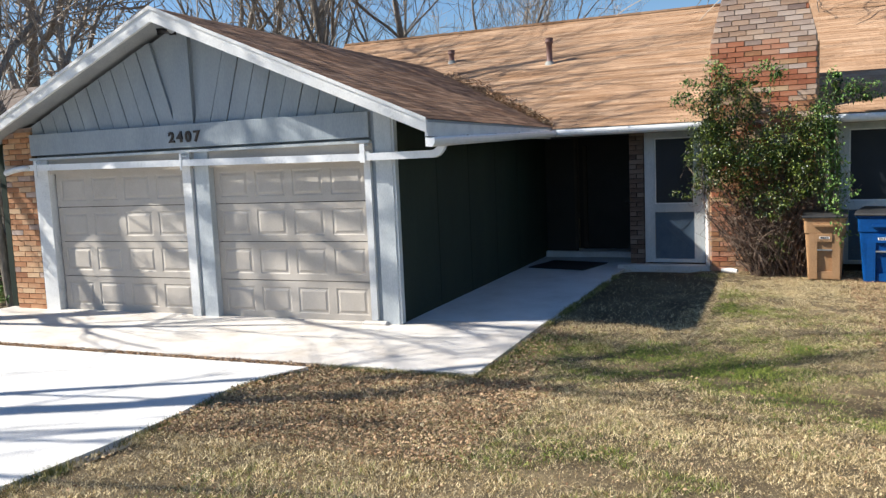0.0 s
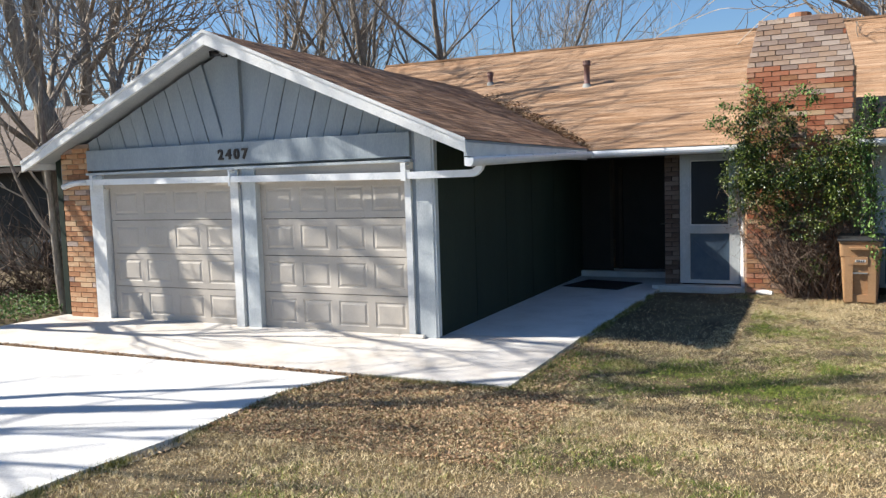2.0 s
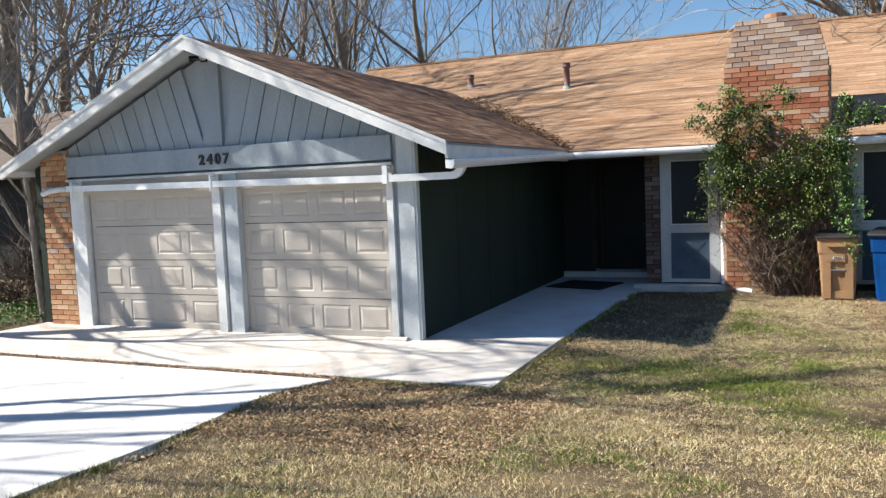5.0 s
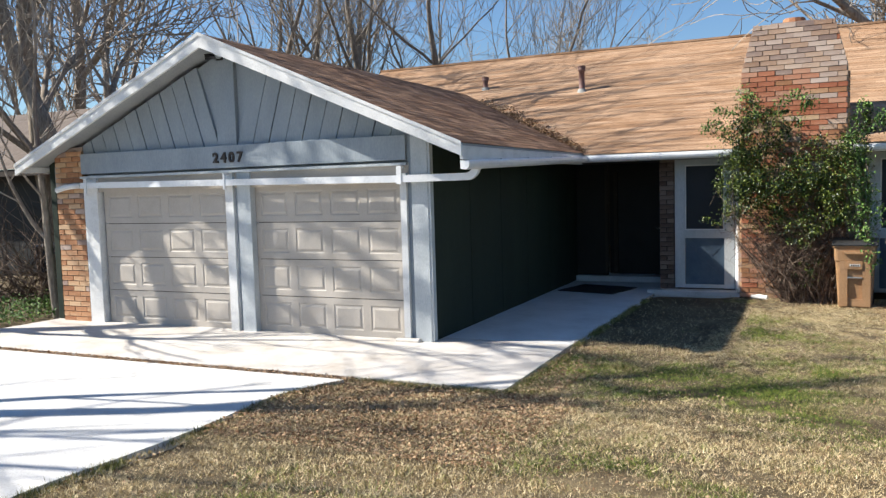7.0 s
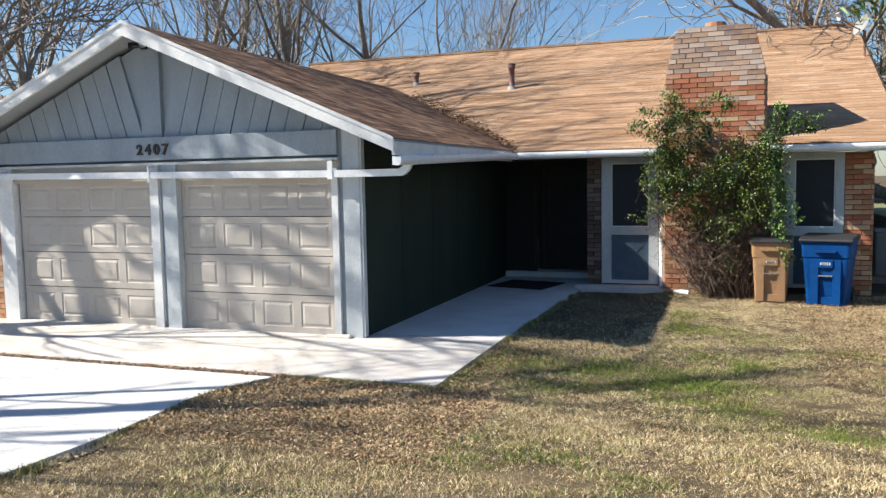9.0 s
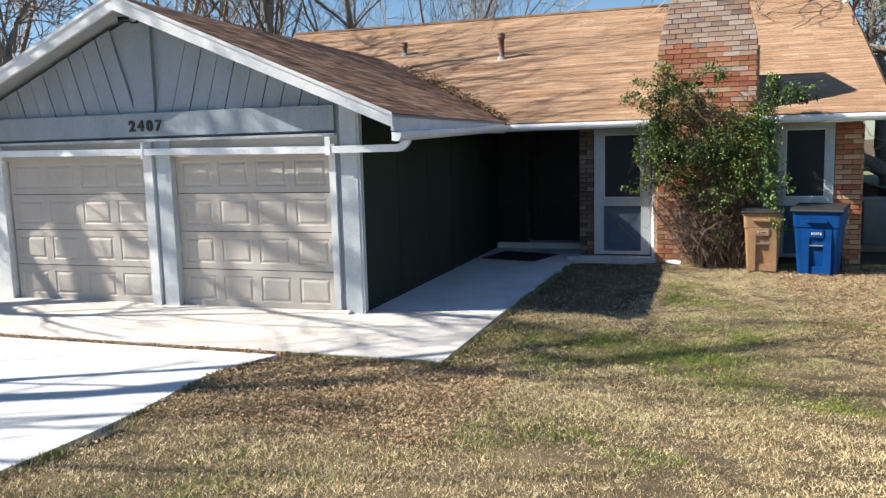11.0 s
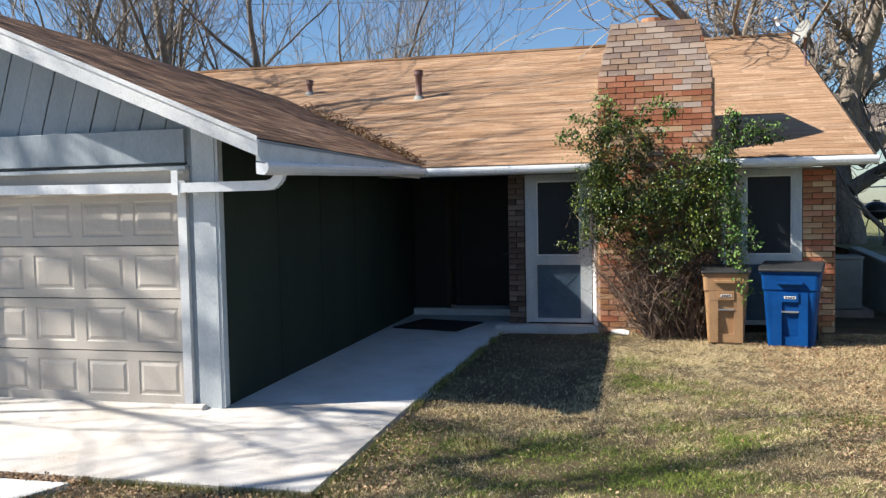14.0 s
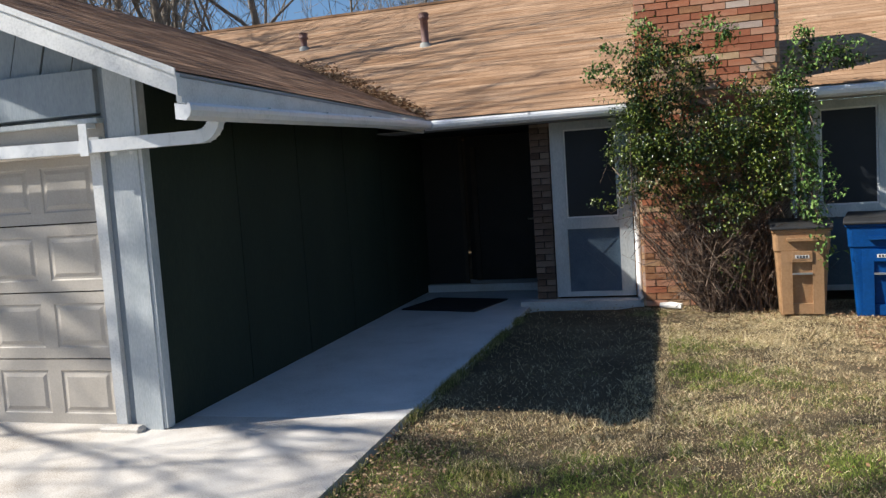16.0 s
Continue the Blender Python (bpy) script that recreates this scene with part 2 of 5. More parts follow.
def shingles(name, cols, course=0.14):
    """Roof shingles laid in courses along local x, rising along local y; object coordinates of the roof plane."""
    m = bpy.data.materials.new(name)
    m.use_nodes = True
    nt = m.node_tree
    b = nt.nodes["Principled BSDF"]
    b.inputs["Roughness"].default_value, b.inputs["Specular IOR Level"].default_value = 0.92, 0.15
    tc = nt.nodes.new("ShaderNodeTexCoord")
    br = nt.nodes.new("ShaderNodeTexBrick")
    br.inputs["Scale"].default_value = 1.0
    br.inputs["Brick Width"].default_value, br.inputs["Row Height"].default_value = 0.32, course
    br.inputs["Mortar Size"].default_value, br.inputs["Bias"].default_value = 0.003, -0.1
    br.inputs["Color1"].default_value, br.inputs["Color2"].default_value = (*cols[0], 1), (*cols[1], 1)
    br.inputs["Mortar"].default_value = (*[c * 0.9 for c in cols[0]], 1)
    n1, n2 = nt.nodes.new("ShaderNodeTexNoise"), nt.nodes.new("ShaderNodeTexNoise")
    mp = nt.nodes.new("ShaderNodeMapping")
    mp.inputs["Scale"].default_value = (0.35, 3.0, 1)
    n1.inputs["Scale"].default_value, n1.inputs["Detail"].default_value = 1.6, 6
    n2.inputs["Scale"].default_value, n2.inputs["Detail"].default_value = 90, 3
    nt.links.new(tc.outputs["Object"], br.inputs["Vector"])
    nt.links.new(tc.outputs["Object"], mp.inputs["Vector"])
    nt.links.new(mp.outputs[0], n1.inputs["Vector"])
    nt.links.new(tc.outputs["Object"], n2.inputs["Vector"])
    r1 = nt.nodes.new("ShaderNodeValToRGB")
    r1.color_ramp.elements[0].position, r1.color_ramp.elements[1].position = 0.32, 0.68
    r1.color_ramp.elements[0].color, r1.color_ramp.elements[1].color = (*[c / max(cols[2]) * 0.74 for c in cols[2]], 1), (1.15, 1.12, 1.08, 1)
    nt.links.new(n1.outputs["Fac"], r1.inputs[0])
    r2 = nt.nodes.new("ShaderNodeValToRGB")
    r2.color_ramp.elements[0].position, r2.color_ramp.elements[1].position = 0.3, 0.7
    r2.color_ramp.elements[0].color, r2.color_ramp.elements[1].color = (0.55, 0.55, 0.55, 1), (1.35, 1.35, 1.35, 1)
    nt.links.new(n2.outputs["Fac"], r2.inputs[0])
    last = br.outputs["Color"]
    for r in (r1, r2):
        mx = nt.nodes.new("ShaderNodeMix")
        mx.data_type, mx.blend_type = "RGBA", "MULTIPLY"
        mx.inputs["Factor"].default_value = 1.0
        nt.links.new(last, mx.inputs[6])
        nt.links.new(r.outputs[0], mx.inputs[7])
        last = mx.outputs[2]
    nt.links.new(last, b.inputs["Base Color"])
    bp = nt.nodes.new("ShaderNodeBump")
    bp.inputs["Strength"].default_value, bp.inputs["Distance"].default_value = 0.5, 0.006
    nt.links.new(n2.outputs["Fac"], bp.inputs["Height"])
    nt.links.new(bp.outputs[0], b.inputs["Normal"])
    return m


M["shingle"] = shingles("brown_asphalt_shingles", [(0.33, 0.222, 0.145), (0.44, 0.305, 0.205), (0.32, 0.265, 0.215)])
M["shingle_dark"] = shingles("streaky_brown_shingles", [(0.13, 0.082, 0.055), (0.33, 0.215, 0.145), (0.27, 0.22, 0.185)])


# ---- mesh helpers ----
def finish(name, bm, material, parent=None, label="", smooth=False, bevel=0.0):
    if bevel:
        bmesh.ops.bevel(bm, geom=bm.edges[:], offset=bevel, segments=1, affect="EDGES")
    me = bpy.data.meshes.new(name)
    bm.to_mesh(me)
    bm.free()
    if smooth:
        me.polygons.foreach_set("use_smooth", [True] * len(me.polygons))
    me.materials.append(M[material])
    ob = new(name, me)
    if parent is not None:
        ob.parent = parent
    if label:
        ob["label"] = label
    return ob


part = finish


def box_into(bm, x0, x1, y0, y1, z0, z1, m=None):
    vs = [bm.verts.new(m @ Vector(c) if m else c) for c in
          ((x0, y0, z0), (x1, y0, z0), (x1, y1, z0), (x0, y1, z0), (x0, y0, z1), (x1, y0, z1), (x1, y1, z1), (x0, y1, z1))]
    for f in ((3, 2, 1, 0), (4, 5, 6, 7), (0, 1, 5, 4), (1, 2, 6, 5), (2, 3, 7, 6), (3, 0, 4, 7)):
        bm.faces.new([vs[i] for i in f])


def box(name, x0, x1, y0, y1, z0, z1, material, parent=None, label="", bevel=0.0):
    bm = bmesh.new()
    box_into(bm, x0, x1, y0, y1, z0, z1)
    return finish(name, bm, material, parent, label, bevel=bevel)


def empty(name, label="", category="", group="", at=(0, 0, 0), kind=""):
    ob = new(name)
    ob.location = at
    return tagged(ob, label, category, group, kind)


def prism(name, poly, y0, y1, material, parent=None, label=""):
    """A slab between y0 and y1 whose outline in x, z is poly."""
    bm = bmesh.new()
    prism_into(bm, poly, y0, y1)
    return finish(name, bm, material, parent, label)


def prism_into(bm, poly, y0, y1):
    a = [bm.verts.new((x, y0, z)) for x, z in poly]
    b = [bm.verts.new((x, y1, z)) for x, z in poly]
    bm.faces.new(a)
    bm.faces.new(b[::-1])
    n = len(poly)
    for i in range(n):
        j = (i + 1) % n
        bm.faces.new((a[j], a[i], b[i], b[j]))
    bmesh.ops.recalc_face_normals(bm, faces=bm.faces[:])


def tube_into(bm, pts, rads, sides=8, cap=True):
    """A tube through pts with a radius at each."""
    rings = []
    up = Vector((0.13, 0.29, 0.95))
    for i, p in enumerate(pts):
        d = (Vector(pts[min(i + 1, len(pts) - 1)]) - Vector(pts[max(i - 1, 0)])).normalized()
        a = d.cross(up)
        a = a.normalized() if a.length > 0.05 else d.cross(Vector((1, 0, 0))).normalized()
        b = d.cross(a)
        rings.append([bm.verts.new(Vector(p) + (a * math.cos(t) + b * math.sin(t)) * rads[i]) for t in [2 * math.pi * k / sides for k in range(sides)]])
    for r, s in zip(rings, rings[1:]):
        for k in range(sides):
            bm.faces.new((r[k], r[(k + 1) % sides], s[(k + 1) % sides], s[k]))
    if cap and sides > 2:
        bm.faces.new(rings[0])
        bm.faces.new(rings[-1][::-1])


def tube(name, pts, r, material, parent=None, label="", sides=10):
    bm = bmesh.new()
    tube_into(bm, pts, [r] * len(pts) if isinstance(r, (int, float)) else r, sides)
    return finish(name, bm, material, parent, label, smooth=True)


def arrays_mesh(name, verts, faces, material, parent=None):
    me = bpy.data.meshes.new(name)
    me.from_pydata(verts.tolist() if hasattr(verts, "tolist") else verts, [], faces.tolist() if hasattr(faces, "tolist") else faces)
    me.materials.append(M[material])
    ob = new(name, me)
    if parent is not None:
        ob.parent = parent
    return ob


def rise(x, y):
    """Height of the ground: level at the house, climbing to the street."""
    z = 0.0
    if y < -2.1:
        d = -2.1 - y
        z += 0.075 * d * min(1, d / 1.5 * 0.5 + 0.5)
        z = min(z, 0.9)
    return z


def rise_np(x, y):
    d = np.clip(-2.1 - y, 0, None)
    return np.minimum(0.075 * d * np.minimum(1, d / 3 + 0.5), 0.9)


# ---- ground ----
DRIVE = [(-13.0, 2.9), (-10.0, 1.5), (-8.0, 0.75), (-6.0, 0.3), (-5.5, 0.27), (-4.75, 0.18), (-4.0, 0.04), (-3.4, -0.12), (-3.0, -0.2), (-2.65, -0.16), (-2.12, -0.02)]


def drive_edge(y):
    return float(np.interp(y, [a for a, b in DRIVE], [b for a, b in DRIVE]))


def build_ground():
    xs = sorted(set([-400, -150, -60, -30, -20] + [round(-14 + i * 0.5, 2) for i in range(57)] + [20, 30, 60, 150, 400]))
    ys = sorted(set([-400, -150, -60, -30, -20] + [round(-15 + i * 0.5, 2) for i in range(61)] + [20, 30, 60, 150, 400]))
    verts, faces = [], []
    for y in ys:
        for x in xs:
            near = max(abs(x), abs(y)) < 16
            wob = 0.02 * noise.noise(Vector((x * 0.5, y * 0.5, 0))) if near else 0
            slab = -7.6 < x < 1.6 and -1.9 < y < 7 or x < drive_edge(y) - 0.2 and -13 < y < -1.9 or -0.2 < x < 3.4 and 5 < y < 8
            verts.append((x, y, rise(x, y) - (0.09 if slab else 0.02) + (0 if slab else wob)))
    w = len(xs)
    for j in range(len(ys) - 1):
        for i in range(w - 1):
            faces.append((j * w + i, j * w + i + 1, (j + 1) * w + i + 1, (j + 1) * w + i))
    g = arrays_mesh("ground", verts, faces, "lawn")
    return tagged(g, "dry winter lawn sloping gently down to the house", "ground", kind="structure")


build_ground()


def slab(name, rows, material, label, thick=0.1):
    """A concrete slab from rows (y, x0, x1) that follows the ground."""
    bm = bmesh.new()
    top, low = [], []
    for y, x0, x1 in rows:
        n = 6
        xs = [x0 + (x1 - x0) * i / n for i in range(n + 1)]
        top.append([bm.verts.new((x, y, rise(x, y) + 0.012)) for x in xs])
        low.append([bm.verts.new((x, y, rise(x, y) - thick)) for x in xs])
    for a, b in zip(top, top[1:]):
        for i in range(len(a) - 1):
            bm.faces.new((a[i], a[i + 1], b[i + 1], b[i]))
    for k in (0, -1):
        t, l = [r[k] for r in top], [r[k] for r in low]
        for i in range(len(t) - 1):
            bm.faces.new((t[i], t[i + 1], l[i + 1], l[i]))
    for t, l in ((top[0], low[0]), (top[-1], low[-1])):
        for i in range(len(t) - 1):
            bm.faces.new((t[i], t[i + 1], l[i + 1], l[i]))
    bmesh.ops.recalc_face_normals(bm, faces=bm.faces[:])
    return tagged(finish(name, bm, material), label, "pavement", kind="structure")


slab("pavement_apron", [(-1.98, -7.1, 1.74), (-0.7, -7.0, 1.74), (0.35, -6.9, 1.74)], "apron", "pale weathered concrete apron before the garage doors")
slab("pavement_walk", [(0.356, 0.0, 1.74), (3.0, 0.0, 1.8), (5.2, 0.0, 1.86), (6.75, 0.0, 1.9)], "concrete", "pale concrete walk along the green garage wall")
slab("pavement_drive", [(y, -7.1, drive_edge(y)) for y in [-13 + 0.34 * i for i in range(32)] + [-2.12]], "concrete", "bright concrete driveway rising to the street")


# ---- garage ----
AX, AZ, EX, EZ = -3.2, 4.2, 0.68, 2.53
LX = -7.05
GS = (AZ - EZ) / (EX - AX)


def groof(x):
    return AZ - GS * abs(x - AX)


def build_garage_walls():
    w = box("wall_garage_side", -0.12, 0.0, 0.1, 6.9, -0.1, 2.72, "greenwall")
    tagged(w, "dark green vertical board siding", "wall", kind="structure")
    for y in (0.1, 1.33, 2.56, 3.79, 5.02, 6.25):
        box("siding_sheet", 0.0, 0.014, y + 0.004, min(y + 1.222, 6.9), 0.03, 2.66, "greenwall", w)
    w2 = box("wall_garage_side", -6.95, -6.83, 0.1, 8.0, -0.1, 2.75, "greenwall")
    tagged(w2, "dark green vertical board siding", "wall", kind="structure")
    hdr = prism("wall_garage_gable", [(-6.83, 2.08), (-0.02, 2.08), (-0.02, groof(-0.02) - 0.14), (AX, AZ - 0.14), (-6.83, groof(-6.83) - 0.14)], 0.1, 0.2, "greypaint")
    tagged(hdr, "blue-grey painted gable wall above two garage doors", "wall", kind="structure")
    # slanting planks of the gable
    z0 = 2.69
    lean = math.tan(radians(17))
    step = 0.277
    for side in (-1, 1):
        k = 0
        while True:
            a, b = 0.17 + k * step, 0.17 + (k + 1) * step - 0.015
            k += 1
            if a > 3.5:
                break
            top = []
            for u in (a, b):
                # line: u + lean*h meets the rafter
                h = (AZ - 0.13 - GS * u - z0) / (1 + GS * lean)
                top.append((u + lean * h, z0 + h))
            if top[1][1] <= z0 + 0.02:
                if top[0][1] <= z0 + 0.02:
                    break
                top[1] = (b, z0 + 0.01)
            poly = [(AX + side * u, z) for u, z in ((a, z0), (b, z0), top[1], top[0])]
            if poly[1][0] < -6.2 or poly[1][0] > -0.2:
                continue
            prism("plank", poly, 0.05 + 0.006 * (k % 2), 0.1, "greypaint", hdr)
    box("king_board", AX - 0.17, AX + 0.17, 0.03, 0.1, z0, AZ - 0.2, "greypaint", hdr, "wide blue-grey centre board")
    box("number_board", -6.1, -0.3, -0.02, 0.1, 2.37, 2.69, "greypaint", hdr, "broad blue-grey board that carries the house number", bevel=0.004)
    box("ledge", -6.1, -0.28, -0.05, 0.1, 2.3, 2.335, "greytrim", hdr, "thin pale ledge with worn paint")
    box("lintel", -6.1, -0.28, 0.02, 0.1, 2.08, 2.3, "doorpaint", hdr, "taupe lintel board over the doors")
    # frame posts
    box("corner_batten", -0.3, -0.235, 0.03, 0.1, 0.0, 2.7, "greypaint", hdr)
    box("corner_post", -0.235, 0.0, 0.0, 0.1, 0.0, 2.7, "greytrim", hdr, "blue-grey corner board with dents", bevel=0.005)
    box("corner_board", 0.0, 0.03, 0.01, 0.1, 0.02, 2.68, "greytrim", hdr)
    box("door_stop", -0.39, -0.3, -0.02, 0.12, 0.0, 2.2, "white", hdr, "pale worn trim beside the door")
    box("centre_trim", -3.24, -3.1, -0.02, 0.12, 0.0, 2.3, "white", hdr, "pale worn trim board beside the door")
    box("centre_recess", -3.1, -3.03, 0.04, 0.26, 0.0, 2.3, "greypaint", hdr, "blue-grey recess between two boards")
    box("centre_post", -3.03, -2.8, -0.012, 0.26, 0.0, 2.3, "greytrim", hdr, "blue-grey post between the two doors", bevel=0.005)
    box("side_post", -6.08, -5.79, -0.012, 0.26, 0.0, 2.3, "white", hdr, "pale worn side post", bevel=0.005)
    box("threshold_block", -0.5, -0.14, -0.1, 0.0, -0.02, 0.055, "apron", hdr, "chipped concrete block at the post", bevel=0.02)
    return hdr


gable_wall = build_garage_walls()


def garage_door(name, x0, x1):
    """A sectional door of four sections with four raised panels each."""
    d = box(name, x0, x1, 0.16, 0.2, 0.0, 2.12, "nbrwall")
    tagged(d, "taupe sectional garage door with raised panels, closed", "garage door", kind="structure")
    h = 2.1 / 4
    cw = (x1 - x0 - 0.06) / 4
    for i in range(4):
        bm = bmesh.new()
        z0, z1 = 0.008 + i * h, (i + 1) * h - 0.002
        ya, yb = 0.096, 0.15
        xs = [x0 + 0.003]
        zs = [z0, z0 + 0.085, z1 - 0.085, z1]
        for j in range(4):
            a = x0 + 0.03 + j * cw
            xs += [a + 0.06, a + cw - 0.06]
        xs += [x1 - 0.003]
        grid = [[bm.verts.new((x, ya, z)) for x in xs] for z in zs]
        for r in range(3):
            for c in range(len(xs) - 1):
                if r == 1 and c % 2 == 1:
                    q = [grid[r][c], grid[r][c + 1], grid[r + 1][c + 1], grid[r + 1][c]]
                    prev = q
                    for inset, y in ((0.01, ya + 0.007), (0.026, ya + 0.007), (0.055, ya - 0.003)):
                        cx0, cx1, cz0, cz1 = xs[c] + inset, xs[c + 1] - inset, zs[1] + inset, zs[2] - inset
                        ring = [bm.verts.new(p) for p in ((cx0, y, cz0), (cx1, y, cz0), (cx1, y, cz1), (cx0, y, cz1))]
                        for k in range(4):
                            bm.faces.new((prev[k], prev[(k + 1) % 4], ring[(k + 1) % 4], ring[k]))
                        prev = ring
                    bm.faces.new(prev)
                else:
                    bm.faces.new((grid[r][c], grid[r][c + 1], grid[r + 1][c + 1], grid[r + 1][c]))
        # lips at top and bottom
        for row, dz in ((0, 1), (3, -1)):
            back = [bm.verts.new((x, yb, zs[row] + 0.004 * dz)) for x in xs]
            for c in range(len(xs) - 1):
                bm.faces.new((grid[row][c], grid[row][c + 1], back[c + 1], back[c]))
        bmesh.ops.recalc_face_normals(bm, faces=bm.faces[:])
        finish("section", bm, "doorpaint", d)
    return d


garage_door("door_garage", -5.76, -3.24)
garage_door("door_garage", -2.8, -0.4)


def digits(text, x, z, size):
    for i, c in enumerate(text):
        cu = bpy.data.curves.new("house_number", "FONT")
        cu.body, cu.size, cu.extrude, cu.offset = c, size, 0.01, 0.006
        ob = new("tmp_text", cu)
        dg = bpy.context.evaluated_depsgraph_get()
        me = bpy.data.meshes.new_from_object(ob.evaluated_get(dg))
        bpy.data.objects.remove(ob)
        me.materials.clear()
        me.materials.append(M["digits"])
        o = new("house_number", me)
        o.matrix_world = pose(x + i * size * 0.72, -0.033, z, 90)
        tagged(o, "dark metal house number digit " + c + " on the grey board", "house number", group="house number")


digits("2407", -3.42, 2.45, 0.2)


def roof_strips(name, quad_rows, material, label, parent=None):
    """Courses of shingles as overlapping strips: rows of (left, right) points from eave to ridge."""
    bm = bmesh.new()
    for (a, b), (c, d) in zip(quad_rows, quad_rows[1:]):
        n = (Vector(b) - Vector(a)).cross(Vector(c) - Vector(a)).normalized()
        if n.z < 0:
            n = -n
        lift = n * 0.0025
        cells = max(1, int((Vector(b) - Vector(a)).length / 0.9))
        pv = None
        for i in range(cells + 1):
            t = i / cells
            lo, hi = Vector(a).lerp(Vector(b), t), Vector(c).lerp(Vector(d), t)
            v = [bm.verts.new(lo + lift), bm.verts.new(hi), bm.verts.new(lo)]
            if pv:
                bm.faces.new((pv[0], v[0], v[1], pv[1]))
                bm.faces.new((pv[2], v[2], v[0], pv[0]))
            pv = v
    bmesh.ops.remove_doubles(bm, verts=bm.verts[:], dist=0.0005)
    for v in bm.verts:
        v.co.z += 0.012 * noise.noise(v.co * 0.9)
    ob = finish(name, bm, material, parent)
    return ob


def plane_object(ob, origin, along, upslope):
    """Moves the mesh into the roof's own axes, so that the courses run along local x."""
    x = Vector(along).normalized()
    y = Vector(upslope).normalized()
    z = x.cross(y)
    m = Matrix((x, y, z)).transposed().to_4x4()
    m.translation = Vector(origin)
    ob.data.transform(m.inverted())
    ob.matrix_world = m


HY, HZ, HS = 4.95, 2.5, 0.45
RY = 11.25


def hroof(y):
    return HZ + HS * (y - HY)


def build_garage_roof():
    roof = empty("roof_garage", "streaky darker brown shingled gable roof over the garage", "roof", kind="structure")
    course = 0.14
    for side in (1, -1):
        rows = []
        edge = (EX - AX) if side > 0 else (AX - LX)
        n = int(math.hypot(edge, edge * GS) / course)
        for i in range(n + 1):
            u = edge * (1 - i / n)
            z = AZ - GS * u
            yv = HY + (z - HZ) / HS + 0.05
            x = AX + side * u
            rows.append((((x, -0.46, z), (x, yv, z)) if side > 0 else ((x, yv, z), (x, -0.46, z))))
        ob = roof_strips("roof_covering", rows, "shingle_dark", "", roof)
        if side > 0:
            plane_object(ob, (EX, -0.46, EZ), (0, 1, 0), (-1, 0, GS))
        else:
            plane_object(ob, (LX, -0.46, AZ - GS * edge), (0, -1, 0), (1, 0, GS))
        # deck below
        bm = bmesh.new()
        x1 = AX + side * edge
        z1 = AZ - GS * edge
        poly = [(AX, AZ - 0.012), (x1, z1 - 0.012), (x1, z1 - 0.04), (AX, AZ - 0.05)]
        prism_into(bm, poly, -0.42, 7.0)
        finish("roof_deck", bm, "soffit", roof)
        # rake board
        bm = bmesh.new()
        e = 0.05
        x2 = AX + side * (edge + 0.0)
        poly = [(AX, AZ - 0.014), (x2, z1 - 0.014), (x2, z1 - 0.16), (AX, AZ - 0.19)]
        prism_into(bm, poly, -0.462, -0.42)
        finish("rake_board", bm, "white", roof, "white painted rake board with worn edge")
        bm = bmesh.new()
        poly = [(AX, AZ + 0.014), (x2, z1 + 0.014), (x2, z1 - 0.03), (AX, AZ - 0.03)]
        prism_into(bm, poly, -0.475, -0.463)
        finish("drip_edge", bm, "white", roof)
    # eave boards
    bm = bmesh.new()
    box_into(bm, 0.64, 0.68, -0.42, 4.9, 2.33, 2.495)
    finish("eave_board", bm, "white", roof, "white eave board")
    box("eave_board", -7.05, -7.01, -0.42, 6, 2.42, AZ - GS * (AX - LX) - 0.03, "white", roof, "white eave board")
    return roof


build_garage_roof()


